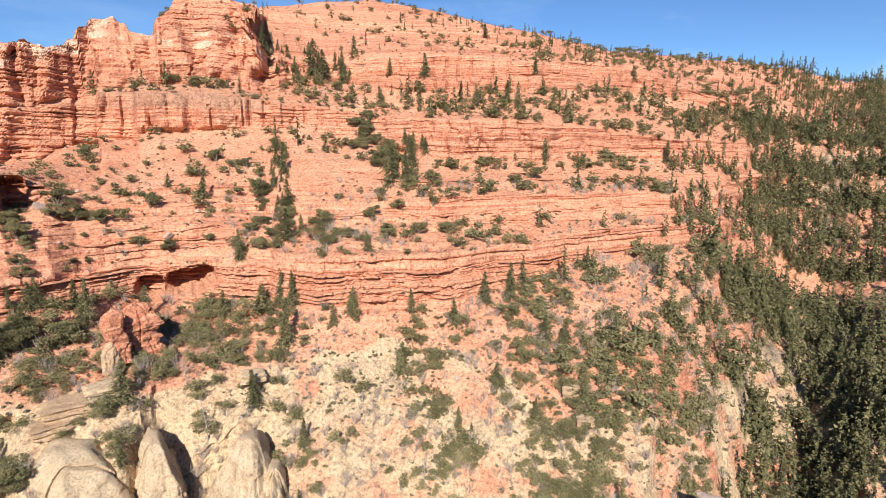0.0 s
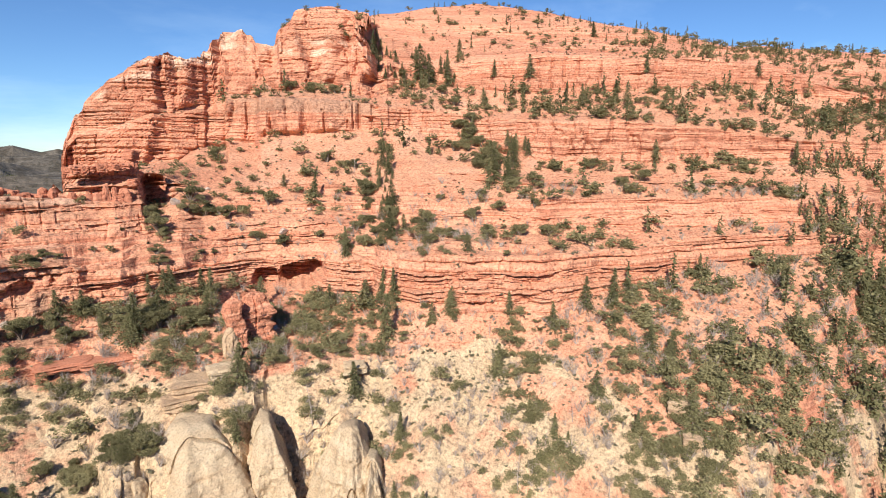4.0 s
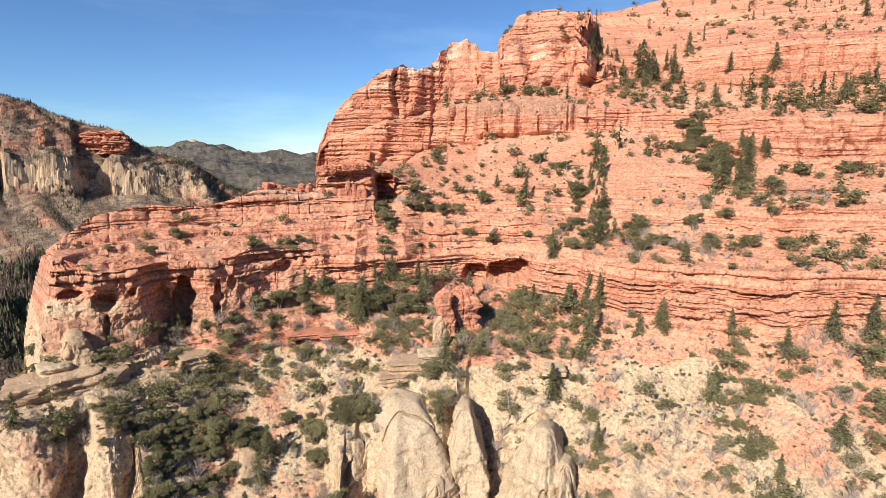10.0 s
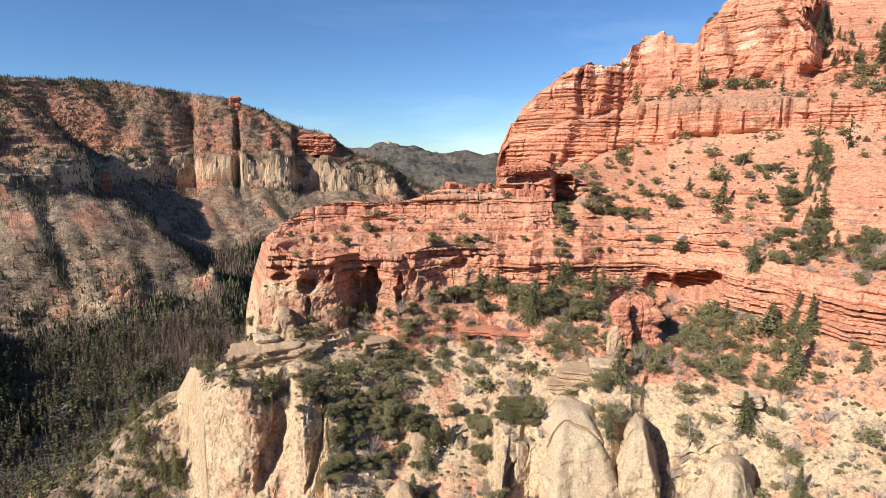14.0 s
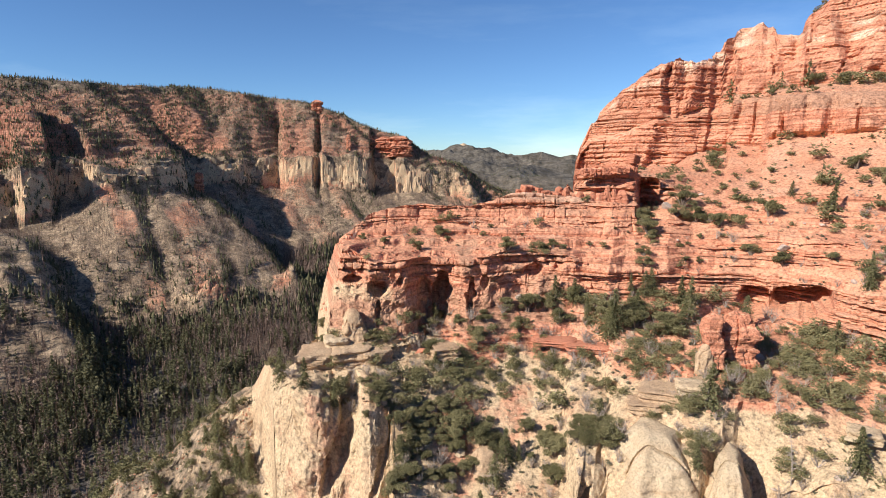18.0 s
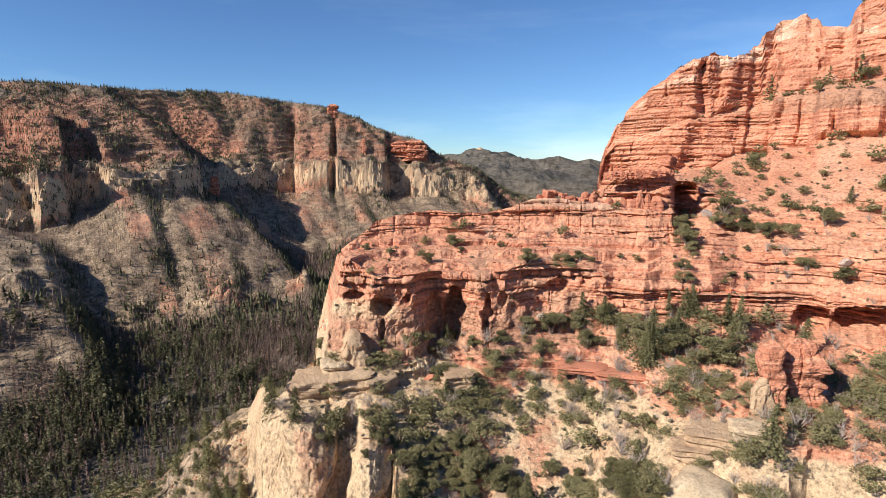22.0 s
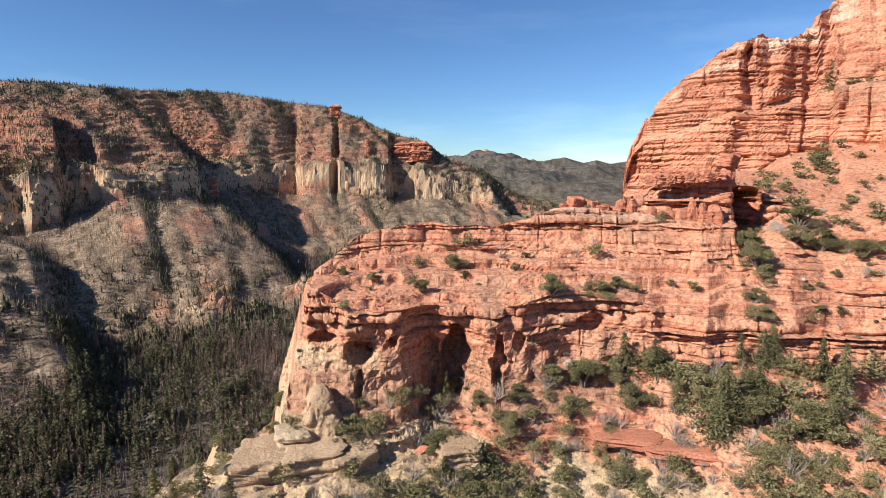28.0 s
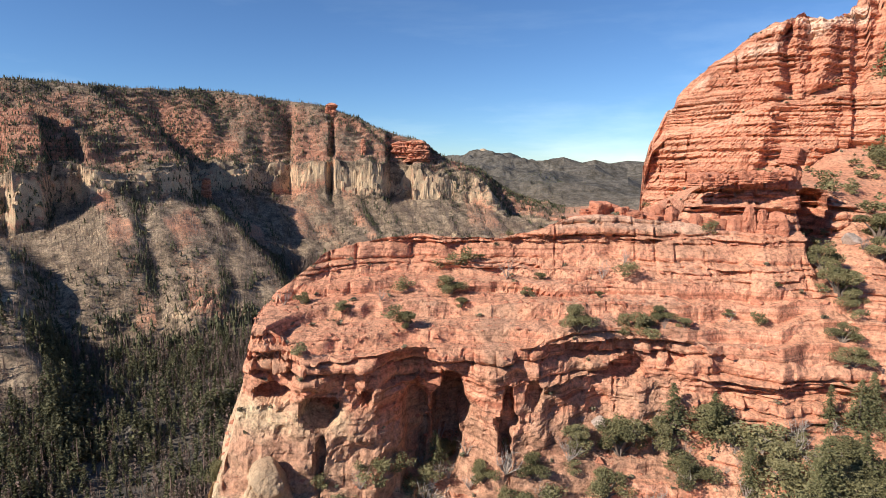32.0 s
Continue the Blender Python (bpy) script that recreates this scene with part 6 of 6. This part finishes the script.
# the tan pillar that props up the promontory
x, y = polar(7.0, 106.5)
ob = new("rock_pillar", column_mesh("rock_pillar", 2.1, 2.2, 9.4, 27, TAN_STONE, 3.6, 0.7, 0.3, 0.05, 90, 80, 6))
ob.matrix_world = pose(x, y, 61.5, 0, 0, 7)
tagged(ob, "tan sandstone pillar against the foot of the promontory", "rock formation")
# the leaning spire by the alcove, its pedestal and the fin behind
for name, az, r, base, wa, wd, h, seed, mat, label in (
        ("rock_pedestal", -27.6, 99.3, 63.2, 1.25, 1.2, 6.4, 21, TAN_STONE, "tan sandstone pedestal under the red spire"),
        ("hoodoo", -20.4, 139.3, 94.8, 1.0, 1.0, 3.8, 24, RED_STONE, "slim red hoodoo beside the cave"),
        ):
    x, y = polar(az, r)
    ob = new(name, column_mesh(name, wa, wd, h, seed, mat, 3.0, 0.5, 0.34, 0.16, 90, 84, 6))
    ob.matrix_world = pose(x, y, base, 0, 0, az)
    tagged(ob, label, "rock formation")

BOULDERS = [boulder_mesh("boulder", 60 + k, m) for k, m in enumerate((GREY_STONE, RED_STONE, PALE_STONE, RED_STONE, GREY_STONE, PALE_STONE))]


def block_mesh(name, seed, material, nu=44, nv=34):
    """A bedded block about two metres through, with worn corners."""
    U, T = np.meshgrid(np.arange(nu) * 2 * np.pi / nu, np.linspace(0.02, np.pi - 0.02, nv), indexing="ij")
    w = np.stack([np.sin(T) * np.cos(U), np.sin(T) * np.sin(U), np.cos(T)], -1)
    r = ((np.abs(w) ** 9).sum(-1)) ** (-1 / 9)
    p = w * r[..., None]
    bed = vnoise(seed, 0.3 * p[..., 0], p[..., 2] * 3.2, seed) + 0.6 * vnoise(seed, 0.5 * p[..., 1], p[..., 2] * 8, seed + 1)
    g = 0.86 + 0.2 * np.round(4 * fbm(p[..., 0] * 1.3 + seed, p[..., 1] * 1.3, p[..., 2] * 1.1, 2, seed + 2)) / 4 + 0.10 * fbm(p[..., 0] * 3 + seed, p[..., 1] * 3, p[..., 2] * 3, 3, seed + 3) + 0.09 * bed
    p = p * np.stack([g, g, 0.5 + 0.5 * g], -1)
    return mesh_of(name, p.reshape(-1, 3), grid_faces(nu, nv, True), material)


for name, az, r, z, sx, sy, sz, seed, label in (
        ("rock_spire", -28.1, 101.0, 65.6, 1.6, 1.6, 8.8, 171, "dark red sandstone spire standing before the alcove"),
        ("rock_fin", -30.3, 104.6, 65.0, 3.0, 1.9, 9.0, 172, "rough red sandstone fin behind the spire")):
    x, y = polar(az, r)
    ob = new(name, crag_mesh(name, sx, sy, sz, seed, ROCK))
    ob.matrix_world = pose(x, y, z, 0, 0, az + 20)
    tagged(ob, label, "rock formation")
BLOCKS = [block_mesh("block", 160 + k, m) for k, m in enumerate((TAN_STONE, RED_STONE, TAN_STONE, RED_STONE, GREY_STONE, PALE_STONE))]


def boulder(k, az, r, sx, sy, sz, label, lift=0.25, turn=0.0, tilt=0.0, z=None, blocks=False):
    x, y = polar(az, r)
    ob = new("sandstone_block" if blocks else "boulder", (BLOCKS if blocks else BOULDERS)[k])
    ob.matrix_world = pose(x, y, (ground_at(az, r) if z is None else z) + lift * sz, tilt, 0, turn) @ Matrix.Diagonal((sx, sy, sz, 1))
    return tagged(ob, label, "boulder", "boulders on the slopes")


boulder(0, -34.8, 131.5, 1.8, 1.4, 1.0, "pale grey boulder among junipers on the talus", 0.3, 20, 18)
boulder(4, -33.2, 132.0, 2.0, 1.3, 0.9, "pale grey boulder among junipers on the talus", 0.3, 70, -16)
boulder(0, -10.0, 114.6, 1.0, 0.9, 0.95, "pale grey boulder between bushes on the red ledge", 0.5, 40)
boulder(2, -3.4, 102.3, 0.9, 0.5, 2.1, "pale upright slab leaning on the slope", 0.45, 30, 14)
boulder(4, -23.6, 141.5, 1.6, 1.3, 1.2, "pale boulder at the mouth of the cave", 0.4, 15)
# big blocks under the promontory, and the ledge that overhangs below the spire
for az, r, z, sx, sy, sz, k, turn in ((10.2, 103.5, 63.2, 4.8, 3.6, 1.7, 0, 5), (7.4, 102.6, 63.4, 4.0, 3.2, 1.9, 2, 30), (4.6, 103, 63.0, 3.2, 2.6, 1.7, 0, 60), (8.8, 104.5, 65.2, 2.4, 2.0, 1.3, 5, 20),
                                     (-2.4, 103.5, 63.2, 2.8, 2.2, 1.3, 2, 50), (-24.2, 93, 62.4, 4.2, 2.6, 1.3, 2, 0), (-22.4, 91.5, 60.8, 2.8, 2.2, 1.0, 2, 25), (-26.6, 93, 64.0, 2.4, 2.0, 1.2, 5, 40), (-27.6, 96, 63.2, 2.2, 2.2, 1.3, 2, 75), (-40.0, 94, 62.0, 2.2, 1.6, 0.9, 5, 10),
                                     (-13.5, 107.3, 64.6, 4.6, 1.8, 0.8, 3, 0), (-17.0, 106.3, 64.4, 5.0, 1.8, 0.8, 3, 4), (-20.3, 105, 63.6, 4.0, 1.7, 0.7, 3, 2), (-74.0, 92, 58.6, 1.8, 1.2, 1.6, 2, 0), (-75.5, 88, 55.2, 1.6, 1.2, 1.2, 2, 40), (-71.0, 103, 62.2, 1.4, 1.2, 2.0, 2, 10), (-89.0, 84, 47.5, 3.2, 2.0, 1.2, 4, 0)):
    boulder(k, az, r, sx, sy, sz, "massive sandstone block resting on the shelf", 0.0, turn * 0.3 + az, 4, z, True)
# the cap on the hoodoo, and the knobbly cornice over the caprock
x, y = polar(-20.4, 139.2)
ob = new("balanced_rock", BLOCKS[1])
ob.matrix_world = pose(x, y, 99.0, 6, 4, 30) @ Matrix.Diagonal((1.5, 1.4, 1.15, 1))
tagged(ob, "rounded red caprock balanced on the hoodoo", "rock formation")
for k, az in enumerate(np.arange(-15.6, -20.4, -0.6)):
    boulder(1 + 2 * (k % 2), az, 136.7 + 0.5 * math.sin(3.1 * k), 1.15 + 0.3 * math.sin(2.3 * k), 1.3, 0.8 + 0.2 * math.sin(1.7 * k), "knobbly red block of the cornice over the caprock", 0.0, 37 * k % 60 - 30, 5 * math.sin(k), 95.9 + 0.035 * k ** 1.5, True)
# knobs along the grey caprock
rng = np.random.default_rng(88)
for az in np.arange(-9.2, -20.5, -0.62):
    s = rng.uniform(0.9, 1.6)
    boulder(int(rng.choice([3, 1, 3, 1])), az, 134.5 + rng.uniform(0, 3), s, s * 0.9, s * rng.uniform(0.55, 0.95), "weathered block lying on the grey caprock", 0.4, rng.uniform(0, 90), rng.uniform(-10, 10), None, True)
# knobbly columns of the hoodoo bed
for az in np.arange(-13.6, -20.0, -0.66):
    x, y = polar(az, 135.0 + rng.uniform(-0.4, 0.4))
    tall = rng.uniform(2.6, 4.2)
    ob = new("hoodoo", column_mesh("hoodoo", rng.uniform(0.75, 1.15), 1.2, tall, int(300 - az * 10), RED_STONE, 7.0, 0.1, 0.3, 0.2, 40, 34))
    ob.matrix_world = pose(x, y, ground_at(az, 134.6) - 0.5, 0, 0, az)
    tagged(ob, "stubby red hoodoo in a row on the caprock", "rock formation", "hoodoos on the caprock")
# loose boulders
P, A, V, rng = scatter({k: tuple(0.012 for a in D_AZ) for k in (1, 2, 4, 6, 8)}, 606, 0.8)
order = near_first(P)
S = rng.gamma(2.2, 0.16, len(P)) + 0.15
for i in order[:150]:
    ob = new("boulder", BOULDERS[int(rng.choice([2, 5, 0, 1])) if V[i] < 3 else int(rng.choice([1, 3, 3, 0]))])
    ob.matrix_world = pose(*(P[i] + (0, 0, 0.25 * S[i])), rng.uniform(-30, 30), rng.uniform(-30, 30), rng.uniform(0, 360)) @ Matrix.Diagonal((S[i], S[i] * rng.uniform(0.6, 1), S[i] * rng.uniform(0.5, 0.9), 1))
    tagged(ob, "loose weathered sandstone boulder lying on the slope", "boulder", "boulders on the slopes")
v, f = [], []
pebble = np.array([(0, 0, 0.5), (0.6, 0, 0), (0.1, 0.6, 0), (-0.6, 0.1, 0), (0, -0.5, 0.05), (0.1, 0, -0.3)])
tri = np.array([(0, 1, 2), (0, 2, 3), (0, 3, 4), (0, 4, 1), (5, 2, 1), (5, 3, 2), (5, 4, 3), (5, 1, 4)])
P, A, V, rng = scatter({k: tuple((1.5 if k == 4 and a > -16 else 0.6 if k in (2, 4) and a > -30 else 0.24) for a in D_AZ) for k in D_JUN}, 707, 1.0)
size = rng.gamma(1.8, 0.09, len(P)) + 0.06
low = V < 2.6
many("loose_stones", [(pebble, tri)], P[low], size[low], size[low] * 1.5, rng, PALE_STONE, "loose pale stones strewn over the shelf", "stones")
many("loose_stones", [(pebble, tri)], P[~low], size[~low], size[~low] * 1.5, rng, RED_STONE, "loose red stones strewn over the talus", "stones")


def far_tower(az, r, sunk, wa, h, seed, name, label):
    x, y = polar(az, r)
    z = float(PLAIN["P"][int(np.argmin(np.abs(PLAIN["A"][:, 0] - az))), int(np.argmin(np.abs(PLAIN["R"][0] - r))), 2]) - sunk
    ob = new(name, crag_mesh(name, wa / 2, wa * 1.1 / 2, h / 2, seed, ROCK, 70, 70))
    ob.matrix_world = pose(x, y, z, 0, 0, az) @ Matrix.Diagonal((2, 2, 2, 1))
    tagged(ob, label, "rock formation", "towers on the far rim")


far_tower(21.6, 985, 10, 7, 40, 94, "rock_tower", "dark red rock pinnacle below the opposite rim")
far_tower(7.5, 1085, 12, 4.5, 34, 95, "rock_tower", "dark red rock pinnacle below the opposite rim")
far_tower(10.5, 1185, 20, 12, 36, 91, "rock_tower", "dark red rock tower on the opposite rim")
far_tower(2.3, 1110, 14, 20, 40, 92, "rock_butte", "red rock butte at the end of the opposite rim")
far_tower(3.9, 1125, 14, 16, 32, 93, "rock_butte", "red rock butte at the end of the opposite rim")
